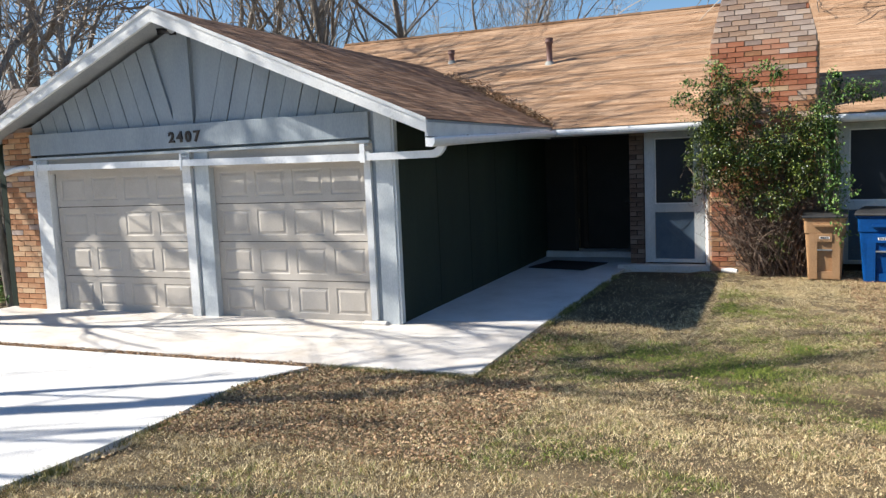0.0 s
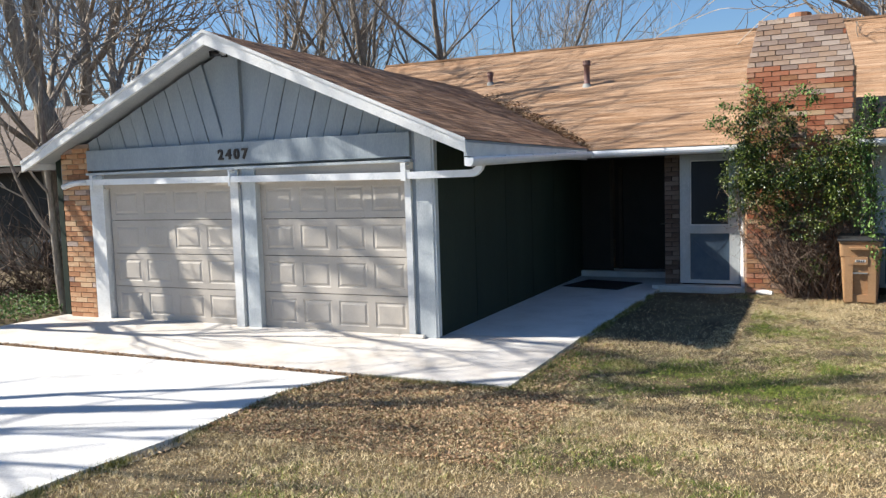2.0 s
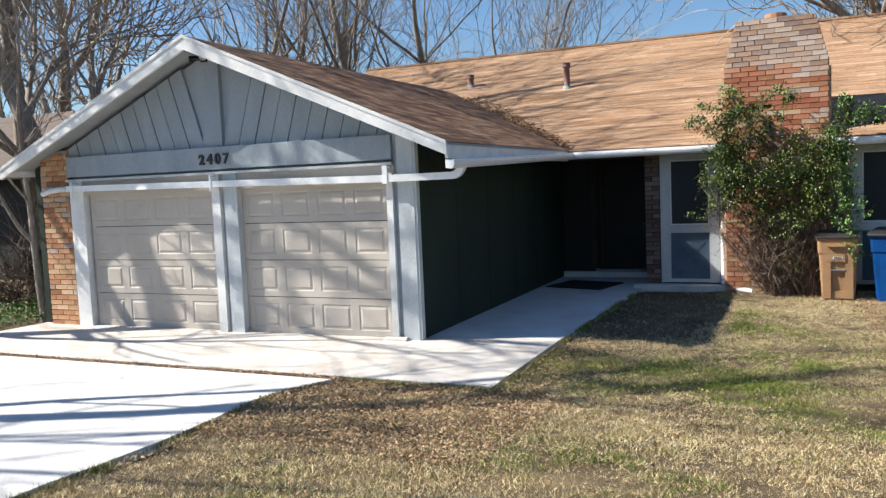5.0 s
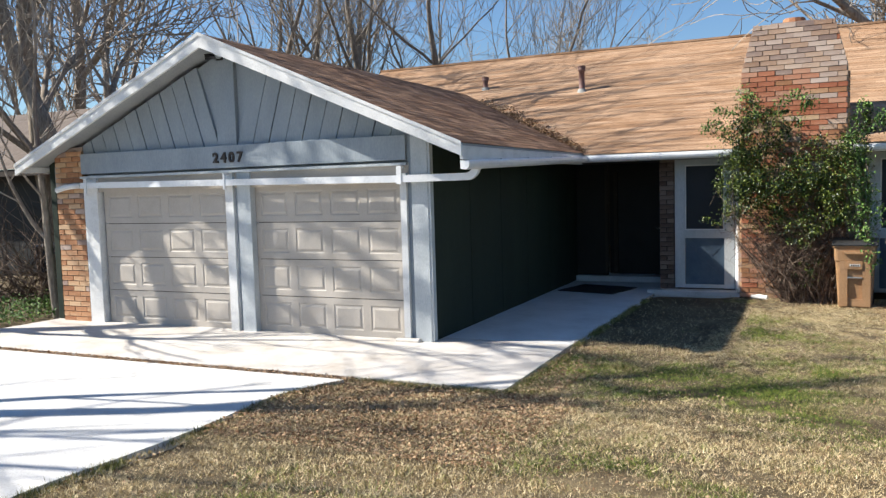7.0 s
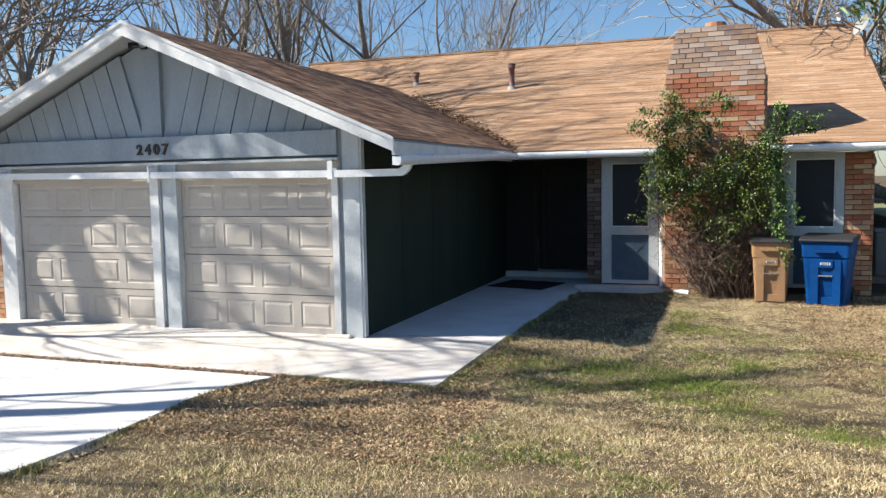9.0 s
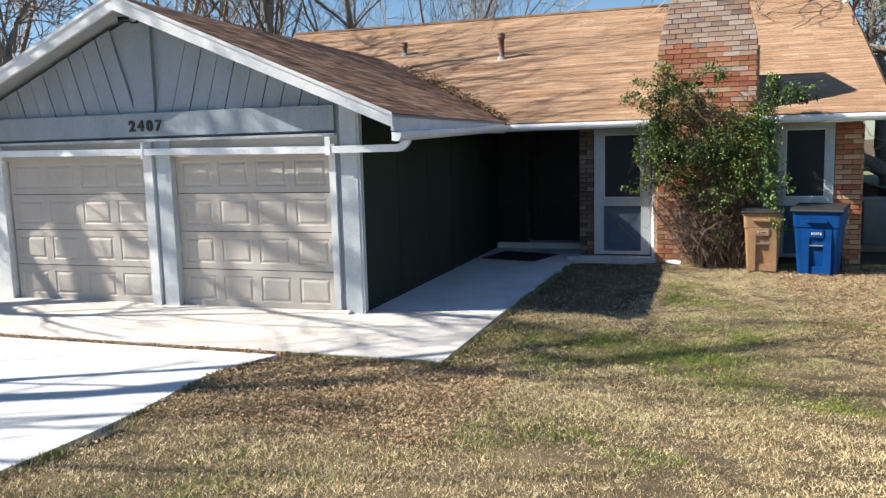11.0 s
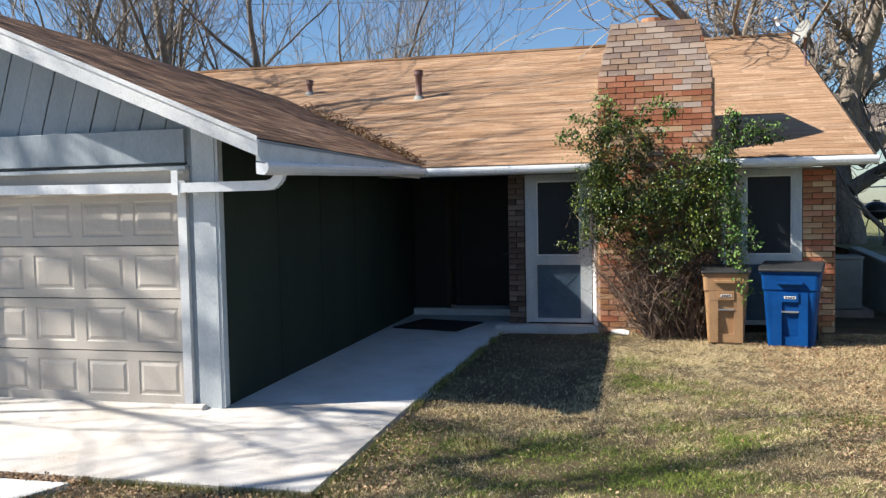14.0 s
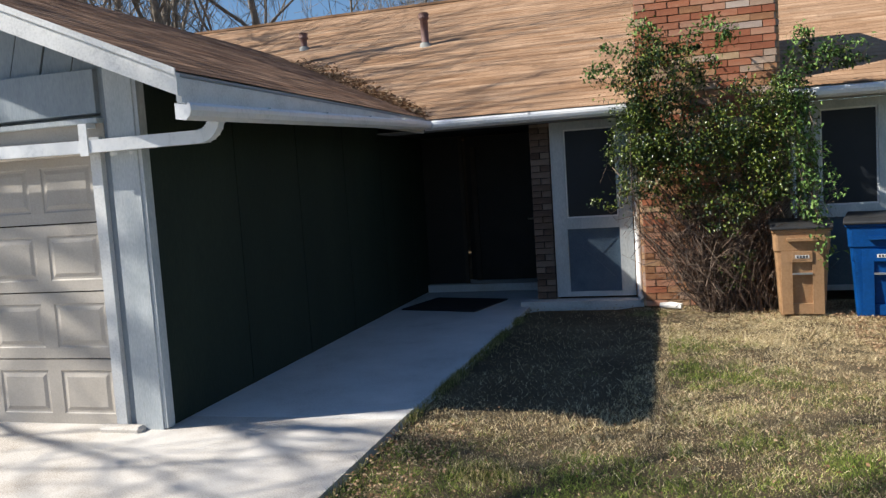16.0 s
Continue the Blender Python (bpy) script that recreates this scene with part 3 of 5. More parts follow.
def build_house_roof():
    roof = empty("roof_house", "sunlit orange-brown shingled roof of the house", "roof", kind="structure")
    course = 0.14
    for xa, xb, y0 in ((-6.8, 3.3, HY), (3.3, 4.95, 6.15), (4.95, 6.95, HY)):
        L = math.hypot(RY - y0, (RY - y0) * HS)
        n = int(L / course)
        rows = [((xa, y0 + (RY - y0) * i / n, hroof(y0 + (RY - y0) * i / n)), (xb, y0 + (RY - y0) * i / n, hroof(y0 + (RY - y0) * i / n))) for i in range(n + 1)]
        ob = roof_strips("roof_covering", rows, "shingle", "", roof)
        plane_object(ob, (xa, y0, hroof(y0)), (1, 0, 0), (0, 1, HS))
    bm = bmesh.new()
    zr = hroof(RY)
    for a, b in (((RY, zr - 0.01), (RY + 6.2, zr - 2.8)),):
        vs = [bm.verts.new(p) for p in ((-6.8, a[0], a[1]), (6.95, a[0], a[1]), (6.95, b[0], b[1]), (-6.8, b[0], b[1]))]
        bm.faces.new(vs)
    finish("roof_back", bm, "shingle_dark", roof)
    box("ridge_cap", -6.82, 6.97, RY - 0.12, RY + 0.12, zr - 0.035, zr + 0.012, "shingle", roof)
    # gable end and rake on the right
    bm = bmesh.new()
    a = [(HY, HZ - 0.014), (RY, zr - 0.014), (RY, zr - 0.16), (HY, HZ - 0.15)]
    v0 = [bm.verts.new((6.95, y, z)) for y, z in a]
    v1 = [bm.verts.new((6.99, y, z)) for y, z in a]
    bm.faces.new(v0), bm.faces.new(v1)
    for i in range(4):
        bm.faces.new((v0[i], v0[(i + 1) % 4], v1[(i + 1) % 4], v1[i]))
    bmesh.ops.recalc_face_normals(bm, faces=bm.faces[:])
    finish("rake_board", bm, "nbrwall", roof, "dark weathered rake board")
    bm = bmesh.new()
    for xa, xb, ya in ((0.68, 3.3, HY), (4.95, 6.95, HY), (-6.8, 0.0, 7.0)):
        m0 = [bm.verts.new(p) for p in ((xa, ya, hroof(ya) - 0.03), (xb, ya, hroof(ya) - 0.03), (xb, RY, zr - 0.03), (xa, RY, zr - 0.03))]
        bm.faces.new(m0)
    finish("roof_deck", bm, "soffit", roof)
    box("eave_board", 0.68, 3.3, HY, HY + 0.03, 2.36, 2.485, "white", roof, "white eave board")
    box("eave_board", 4.95, 6.95, HY, HY + 0.03, 2.36, 2.485, "white", roof, "white eave board")
    box("soffit", 0.0, 3.3, HY + 0.03, 5.45, 2.365, 2.38, "soffit", roof)
    box("soffit", 4.95, 6.95, HY + 0.03, 5.45, 2.365, 2.38, "soffit", roof)
    return roof


build_house_roof()


def gutter(name, p, q, label):
    """A gutter trough from p to q (top front edge), opening upwards, with hanger marks."""
    p, q = Vector(p), Vector(q)
    d = (q - p).normalized()
    out = Vector((d.y, -d.x, 0)).normalized()
    prof = [(-0.1, 0.0), (-0.1, -0.1), (-0.03, -0.112), (0.004, -0.085), (0.015, -0.05), (0.012, -0.02), (-0.006, 0.0), (-0.016, -0.02), (-0.035, -0.1), (-0.09, -0.09), (-0.09, 0.0)]
    bm = bmesh.new()
    rings = [[bm.verts.new(e + out * a + Vector((0, 0, b))) for a, b in prof] for e in (p, q)]
    n = len(prof)
    for i in range(n):
        bm.faces.new((rings[0][i], rings[0][(i + 1) % n], rings[1][(i + 1) % n], rings[1][i]))
    bm.faces.new(rings[0]), bm.faces.new(rings[1][::-1])
    # end plates
    for e, s in ((p, 1), (q, -1)):
        vs = [bm.verts.new(e + out * a + Vector((0, 0, b)) - d * 0.004 * s) for a, b in prof[:6]]
        bm.faces.new(vs)
    bmesh.ops.recalc_face_normals(bm, faces=bm.faces[:])
    g = finish(name, bm, "gutterwhite")
    tagged(g, label, "gutter")
    L = (q - p).length
    k = max(2, int(L / 0.9))
    for i in range(1, k):
        c = p.lerp(q, i / k)
        bm = bmesh.new()
        m = Matrix.Translation(c) @ Matrix((out, d, Vector((0, 0, 1)))).transposed().to_4x4()
        box_into(bm, -0.1, 0.022, -0.012, 0.012, -0.006, 0.006, m)
        finish("hanger", bm, "gutterwhite", g)
    return g


gutter("gutter", (0.79, -0.52, 2.315), (0.79, 4.85, 2.475), "white metal gutter sloping along the garage eave")
gutter("gutter", (0.8, 4.86, 2.475), (3.28, 4.86, 2.475), "white metal gutter along the house eave")
gutter("gutter", (4.97, 4.86, 2.475), (6.99, 4.86, 2.475), "white metal gutter along the house eave")


def downspout_run():
    d = empty("downspout", "white downspout run along the garage front above the doors", "downspout")
    bend = [radians(a) for a in range(0, 91, 15)]
    outer = [(0.58 + 0.18 * math.sin(a), 2.263 - 0.18 * math.cos(a)) for a in bend]
    inner = [(0.58 + 0.09 * math.sin(a), 2.263 - 0.09 * math.cos(a)) for a in reversed(bend)]
    prism("elbow", outer + inner, -0.118, -0.042, "gutterwhite", d, "curved white elbow")
    for i in range(1, 6):
        a = bend[i]
        bm = bmesh.new()
        m = Matrix.Translation((0.58, -0.08, 2.263)) @ Matrix.Rotation(-a, 4, "Y")
        box_into(bm, -0.004, 0.004, -0.041, 0.041, -0.183, -0.087, m)
        finish("crimp", bm, "gutterwhite", d)
    prism("pipe", [(0.578, 2.083), (0.578, 2.173), (-0.35, 2.172), (-3.1, 2.205), (-6.04, 2.235), (-6.04, 2.145), (-3.1, 2.115), (-0.35, 2.082)], -0.115, -0.045, "gutterwhite", d)
    tube("bend", [(-6.03, -0.08, 2.19), (-6.2, -0.08, 2.19), (-6.42, -0.07, 2.17), (-6.62, -0.05, 2.13)], 0.046, "gutterwhite", d)
    for x, w in ((-0.35, 0.035), (-3.17, 0.014), (-5.9, 0.014)):
        box("strap", x - w, x + w, -0.124, -0.117, 2.06, 2.26, "gutterwhite", d)
        box("strap_end", x - w, x + w, -0.124, -0.022, 2.261, 2.29, "gutterwhite", d)
    return d


downspout_run()


def lamp_fixture():
    d = empty("floodlight", "small dark twin floodlight under the gable peak", "outdoor light")
    box("base", AX - 0.1, AX + 0.0, 0.0, 0.04, AZ - 0.3, AZ - 0.22, "darkmetal", d)
    tube("lamp_head", [(AX - 0.05, -0.0, AZ - 0.26), (AX + 0.02, -0.08, AZ - 0.25), (AX + 0.06, -0.14, AZ - 0.26)], [0.02, 0.045, 0.05], "gutterwhite", d, "white lamp head")
    tube("lamp_head", [(AX - 0.05, -0.0, AZ - 0.26), (AX - 0.14, -0.07, AZ - 0.25), (AX - 0.2, -0.12, AZ - 0.26)], [0.02, 0.04, 0.045], "darkmetal", d, "dark lamp head")


lamp_fixture()


# ---- house front ----
FY = 5.45


def window_unit(name, x0, x1, pane_x0, pane_x1, label):
    """A tall painted frame: a screened pane above a rail, a slate-blue panel below."""
    w = box(name, x0, x1, FY + 0.03, FY + 0.12, 0.1, 2.36, "bluepanel")
    tagged(w, label, "window", kind="structure")
    y0, y1 = FY - 0.02, FY + 0.035
    box("window_frame", x0, pane_x0, y0, y1, 0.1, 2.36, "greytrim", w, "pale blue-grey stile")
    box("window_frame", pane_x1, x1, y0, y1, 0.1, 2.36, "greytrim", w, "pale blue-grey stile")
    box("window_frame", pane_x0, pane_x1, y0, y1, 2.26, 2.36, "greytrim", w)
    box("rail", pane_x0, pane_x1, y0, y1, 0.98, 1.12, "greytrim", w, "pale blue-grey cross rail")
    box("window_sill", pane_x0, pane_x1, y0, y1, 0.1, 0.16, "greytrim", w)
    box("pane", pane_x0 + 0.02, pane_x1 - 0.02, FY + 0.008, FY + 0.028, 1.14, 2.24, "screen", w, "dark sun-screened pane")
    for s in (-1, 1):
        xm, zm, l = (pane_x0 + pane_x1) / 2, 0.57, 0.26
        prism("cross_brace", [(xm - l, zm - s * l - 0.02), (xm + l, zm + s * l - 0.02), (xm + l, zm + s * l + 0.02), (xm - l, zm - s * l + 0.02)], FY + 0.02 + 0.004 * s, FY + 0.03, "bluepanel", w)
    for a, b, c, e in ((pane_x0, pane_x0 + 0.02, 1.12, 2.26), (pane_x1 - 0.02, pane_x1, 1.12, 2.26)):
        box("sash", a, b, FY, FY + 0.028, c, e, "white", w)
    box("sash", pane_x0 + 0.02, pane_x1 - 0.02, FY, FY + 0.028, 1.12, 1.14, "white", w)
    box("sash", pane_x0 + 0.02, pane_x1 - 0.02, FY, FY + 0.028, 2.24, 2.26, "white", w)
    return w


window_unit("window_1", 2.2, 3.2, 2.37, 3.03, "blue-grey framed window with dark screen above slate-blue panel, beside the porch")
window_unit("window_2", 5.18, 6.15, 5.4, 6.02, "blue-grey framed window with dark screen above slate-blue panel, behind the bins")


def house_walls():
    for nm, x0, x1, y0, y1, mat, lab in (
            ("wall_front", 1.93, 2.2, FY + 0.05, FY + 0.25, "mortar", "brick jamb beside the porch"),
            ("wall_front", 3.2, 5.18, FY + 0.05, FY + 0.25, "mortar", "brick wall either side of the chimney"),
            ("wall_front", 6.15, 6.57, FY + 0.05, FY + 0.25, "mortar", "brick corner of the house"),
            ("wall_right", 6.45, 6.57, FY + 0.25, 11.2, "nbrwall", "shaded end wall of the house"),
            # recess walls, ceiling and door: shade is in the near-black colour
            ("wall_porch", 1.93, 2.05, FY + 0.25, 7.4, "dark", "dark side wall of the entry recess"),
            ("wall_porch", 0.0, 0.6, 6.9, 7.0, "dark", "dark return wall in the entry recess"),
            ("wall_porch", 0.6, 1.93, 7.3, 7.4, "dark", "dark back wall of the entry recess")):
        tagged(box(nm, x0, x1, y0, y1, -0.1, 2.36 if y0 < 6.8 or x1 < 3 else 2.6, mat), lab, "wall", kind="structure")
    tagged(box("wall_back", -6.6, 6.57, 16.6, 16.8, -0.1, 2.75, "nbrwall"), "plain rear wall", "wall", kind="structure")
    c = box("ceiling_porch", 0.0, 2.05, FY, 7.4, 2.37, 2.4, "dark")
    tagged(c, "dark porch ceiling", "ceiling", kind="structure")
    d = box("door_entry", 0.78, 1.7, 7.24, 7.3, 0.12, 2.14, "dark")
    tagged(d, "dark front door in deep shade, closed", "door", kind="structure")
    box("door_frame", 0.7, 0.775, 7.2, 7.3, 0.12, 2.2, "nbrwall", d)
    box("door_frame", 1.705, 1.78, 7.2, 7.3, 0.12, 2.2, "nbrwall", d)
    tube("door_handle", [(1.62, 7.24, 1.05), (1.62, 7.18, 1.05), (1.55, 7.17, 1.05)], 0.012, "galv", d, "small metal handle")
    s = box("pavement_porch", 0.02, 1.93, 6.75, 7.35, -0.05, 0.12, "concrete")
    tagged(s, "pale concrete porch step", "pavement", kind="structure")
    s = box("pavement_porch", 1.742, 3.3, 5.22, 5.5, -0.08, 0.07, "concrete")
    tagged(s, "narrow pale concrete strip below the window", "pavement", kind="structure")
    s = box("pavement_porch", 1.742, 1.93, 5.5, 6.75, -0.08, 0.015, "concrete")
    tagged(s, "narrow pale concrete strip below the window", "pavement", kind="structure")
    t = box("trim_porch", 0.6, 0.66, 6.86, 6.9, 0.0, 2.36, "nbrwall")
    tagged(t, "thin brown post in the entry recess", "trim", kind="structure")


house_walls()
m_ = box("doormat", -0.56, 0.56, -0.5, 0.5, 0.0, 0.018, "mat", bevel=0.004)
m_.matrix_world = pose(0.78, 5.5, 0.013, 0, 0, -14)
tagged(m_, "dark rubber doormat lying on the walk before the porch", "doormat")


# ---- chimney ----
def build_chimney():
    ch = empty("chimney", "wide brick chimney with tapered shoulders, red below and limewashed above", "chimney", at=(4.1, 5.15, 0))
    prof = [(3.33, 0), (4.92, 0), (4.92, 3.74), (4.73, 4.48), (3.52, 4.48), (3.33, 3.74)]
    bm = bmesh.new()
    prism_into(bm, [(x - 4.1, z) for x, z in prof], 0.012, 1.0)
    finish("core", bm, "mortarlight", ch, "grey mortar core")
    bm = bmesh.new()
    box_into(bm, -0.32, 0.36, 0.15, 0.9, 4.48, 4.52)
    finish("cap", bm, "mortar", ch, "low mortar cap")
    bm = bmesh.new()
    tube_into(bm, [(0.02, 0.5, 4.5), (0.02, 0.5, 4.62)], [0.2, 0.17], 12)
    finish("flue", bm, "bricktan", ch, "clay flue rim")
    return ch


chimney = build_chimney()


# ---- roof fittings ----
def vent(at, h, r, label):
    v = empty("roof_vent", label, "roof vent", at=at)
    for nm, pts, rr, mt in (("flashing", [(0, 0, -0.05), (0, 0, 0.03), (0, 0, 0.05)], [r * 1.7, r * 1.4, r * 1.05], "acmetal"),
                            ("pipe", [(0, 0, -0.05), (0, 0, h)], [r, r], "pipe"),
                            ("cap", [(0, 0, h - 0.1), (0, 0, h - 0.08), (0, 0, h - 0.05), (0, 0, h - 0.045), (0, 0, h - 0.01), (0, 0, h + 0.02)], [r * 1.02, r * 1.4, r * 1.4, r * 1.05, r * 1.5, r * 1.1], "pipe")):
        tube(nm, pts, rr, mt, v, sides=14)
    return v


vent((-0.22, 8.3, hroof(8.3)), 0.52, 0.065, "tall rusty metal flue pipe on the sunlit roof")
vent((-2.75, 8.95, hroof(8.95)), 0.27, 0.06, "short rusty vent pipe near the roof valley")


def dish():
    d = empty("satellite_dish", "grey satellite dish on a rusty mast on the roof", "satellite dish", at=(6.85, 9.0, hroof(9.0)))
    tube("mast", [(0, 0, -0.03), (0, 0, 0.5)], 0.025, "pipe", d)
    bm = bmesh.new()
    rings = []
    m = Matrix.Translation((-0.04, -0.04, 0.6)) @ Vector((-0.8, -0.42, 0.42)).to_track_quat("Z", "Y").to_matrix().to_4x4()
    for j in range(6):
        r = 0.21 * j / 5
        rings.append([bm.verts.new(m @ Vector((r * math.cos(a), r * 1.1 * math.sin(a), 0.05 * (r / 0.21) ** 2))) for a in [2 * math.pi * k / 20 for k in range(20)]] if j else [bm.verts.new(m @ Vector((0, 0, 0)))])
    for k in range(20):
        bm.faces.new((rings[0][0], rings[1][k], rings[1][(k + 1) % 20]))
        for j in range(1, 5):
            bm.faces.new((rings[j][k], rings[j + 1][k], rings[j + 1][(k + 1) % 20], rings[j][(k + 1) % 20]))
    finish("reflector", bm, "acmetal", d, "grey dish reflector", smooth=True)
    tube("arm", [(0, 0, 0.48), (-0.26, -0.12, 0.6), (-0.5, -0.22, 0.76)], 0.014, "pipe", d)
    tube("receiver", [(-0.48, -0.2, 0.72), (-0.54, -0.25, 0.84)], 0.035, "gutterwhite", d, "white receiver head")


dish()


# ---- bins ----
def wheelie_bin(at, turn, w, dpt, h, material, label, body_label):
    b = empty("wheeled_bin", label, "wheeled bin", at=at)
    b.rotation_euler = (0, 0, radians(turn))
    bm = bmesh.new()
    sect = [(0.0, 0.78, 0.74, 0.0), (0.04, 0.8, 0.76, 0.0), (h * 0.72, 0.93, 0.93, 0.0), (h * 0.74, 0.97, 0.97, 0.0), (h * 0.94, 1.0, 1.0, 0.0), (h * 0.945, 1.05, 1.04, 0.0), (h * 0.97, 1.05, 1.04, 0.0)]
    rings = []
    for z, a, c, s in sect:
        hw, hd, r = w / 2 * a, dpt / 2 * c, 0.05
        ring = []
        for cx, cy, a0 in ((hw - r, -hd + r, -90), (hw - r, hd - r, 0), (-hw + r, hd - r, 90), (-hw + r, -hd + r, 180)):
            for k in range(4):
                t = radians(a0 + 30 * k)
                ring.append(bm.verts.new((cx + r * math.cos(t), cy + r * math.sin(t), z)))
        rings.append(ring)
    n = len(rings[0])
    for p, q in zip(rings, rings[1:]):
        for k in range(n):
            bm.faces.new((p[k], p[(k + 1) % n], q[(k + 1) % n], q[k]))
    bm.faces.new(rings[0][::-1])
    bm.faces.new(rings[-1])
    finish("body", bm, material, b, body_label, smooth=False)
    # front lift pocket frame and bar
    f = -dpt / 2 * 0.87
    for nm, x0, x1, z0, z1, d0, mt in (("pocket_side", -0.21, -0.1, 0.03, 0.72, 0.04, material), ("pocket_side", 0.1, 0.21, 0.03, 0.72, 0.04, material),
                                       ("pocket_top", -0.1, 0.1, 0.6, 0.72, 0.04, material), ("pocket", -0.1, 0.1, 0.03, 0.14, 0.03, material),
                                       ("lift_bar", -0.1, 0.1, 0.46, 0.478, 0.045, "galv"), ("front_handle", -0.15, 0.15, 0.83, 0.86, 0.07, material), ("label_plate", -0.07, 0.07, 0.64, 0.675, 0.043, "paper")):
        lean = (z0 + z1) / 2 / h * (dpt / 2 * 0.18)
        y = -dpt / 2 * 0.78 - lean
        bm = bmesh.new()
        box_into(bm, x0, x1, y - d0, y + 0.03, z0, z1)
        finish(nm, bm, mt, b, {"lift_bar": "grey metal lift bar", "label_plate": "small white label"}.get(nm, ""))
    for i in range(4):
        bm = bmesh.new()
        y = -dpt / 2 * 0.78 - 0.6575 / h * (dpt / 2 * 0.18) - 0.044
        box_into(bm, -0.055 + i * 0.03, -0.035 + i * 0.03, y - 0.001, y, 0.645, 0.67)
        finish("label_mark", bm, "blackplastic", b)
    # lid
    bm = bmesh.new()
    prof = [(-dpt / 2 * 1.1, h * 0.97), (-dpt / 2 * 1.1, h * 1.0), (-dpt / 2 * 0.9, h * 1.035), (dpt / 2 * 0.9, h * 1.06), (dpt / 2 * 1.12, h * 1.02), (dpt / 2 * 1.12, h * 0.985)]
    a = [bm.verts.new((-w / 2 * 1.08, y, z)) for y, z in prof]
    c = [bm.verts.new((w / 2 * 1.08, y, z)) for y, z in prof]
    bm.faces.new(a), bm.faces.new(c[::-1])
    for i in range(len(prof)):
        j = (i + 1) % len(prof)
        bm.faces.new((a[i], a[j], c[j], c[i]))
    bmesh.ops.recalc_face_normals(bm, faces=bm.faces[:])
    finish("lid", bm, "blackplastic", b, "black lid, closed", bevel=0.008)
    for s in (-1, 1):
        tube("wheel", [(s * (w / 2 * 0.72), dpt / 2 * 0.95, 0.12), (s * (w / 2 * 0.86), dpt / 2 * 0.95, 0.12)], 0.12, "blackplastic", b, "black rubber wheel", sides=16)
    tube("handle", [(-w * 0.35, dpt / 2 * 1.2, h * 0.96), (w * 0.35, dpt / 2 * 1.2, h * 0.96)], 0.016, "blackplastic", b, "black handle bar")
    return b


wheelie_bin((5.03, 4.62, -0.01), -4, 0.58, 0.62, 0.98, "brownplastic", "tan-brown wheeled bin with black lid beside the vine-covered chimney", "tan-brown body")
wheelie_bin((5.86, 4.5, -0.01), -14, 0.7, 0.76, 1.02, "blueplastic", "blue recycling bin with black lid standing before the window", "blue body")

wheelie_bin((-10.6, 3.1, 0.0), 20, 0.58, 0.62, 0.98, "blackplastic", "dark wheeled bin standing by the neighbouring house", "black body")


# ---- plants ----
def leaf_cards(pts, dirs, length, width, rng, droop=0.3):
    """Folded leaves, four triangles each, as arrays."""
    n = len(pts)
    d = dirs / (np.linalg.norm(dirs, axis=1, keepdims=True) + 1e-9)
    up = rng.normal(size=(n, 3)) * 0.5 + np.array([0, 0, 1.0])
    s = np.cross(d, up)
    s /= np.linalg.norm(s, axis=1, keepdims=True) + 1e-9
    nn = np.cross(s, d)
    L = (length * rng.uniform(0.65, 1.3, n))[:, None]
    W = (width * rng.uniform(0.7, 1.25, n))[:, None]
    base, mid, tip = pts, pts + d * L * 0.5 + nn * L * 0.06, pts + d * L - np.array([0, 0, 1]) * L * droop * rng.uniform(0, 1, n)[:, None]
    a, b = mid + s * W / 2 + nn * W * 0.2, mid - s * W / 2 + nn * W * 0.2
    v = np.stack([base, a, tip, b, mid], 1).reshape(-1, 3)
    k = np.arange(n)[:, None] * 5
    f = np.concatenate([k + np.array([[0, 1, 4]]), k + np.array([[1, 2, 4]]), k + np.array([[2, 3, 4]]), k + np.array([[3, 0, 4]])])
    return v, f


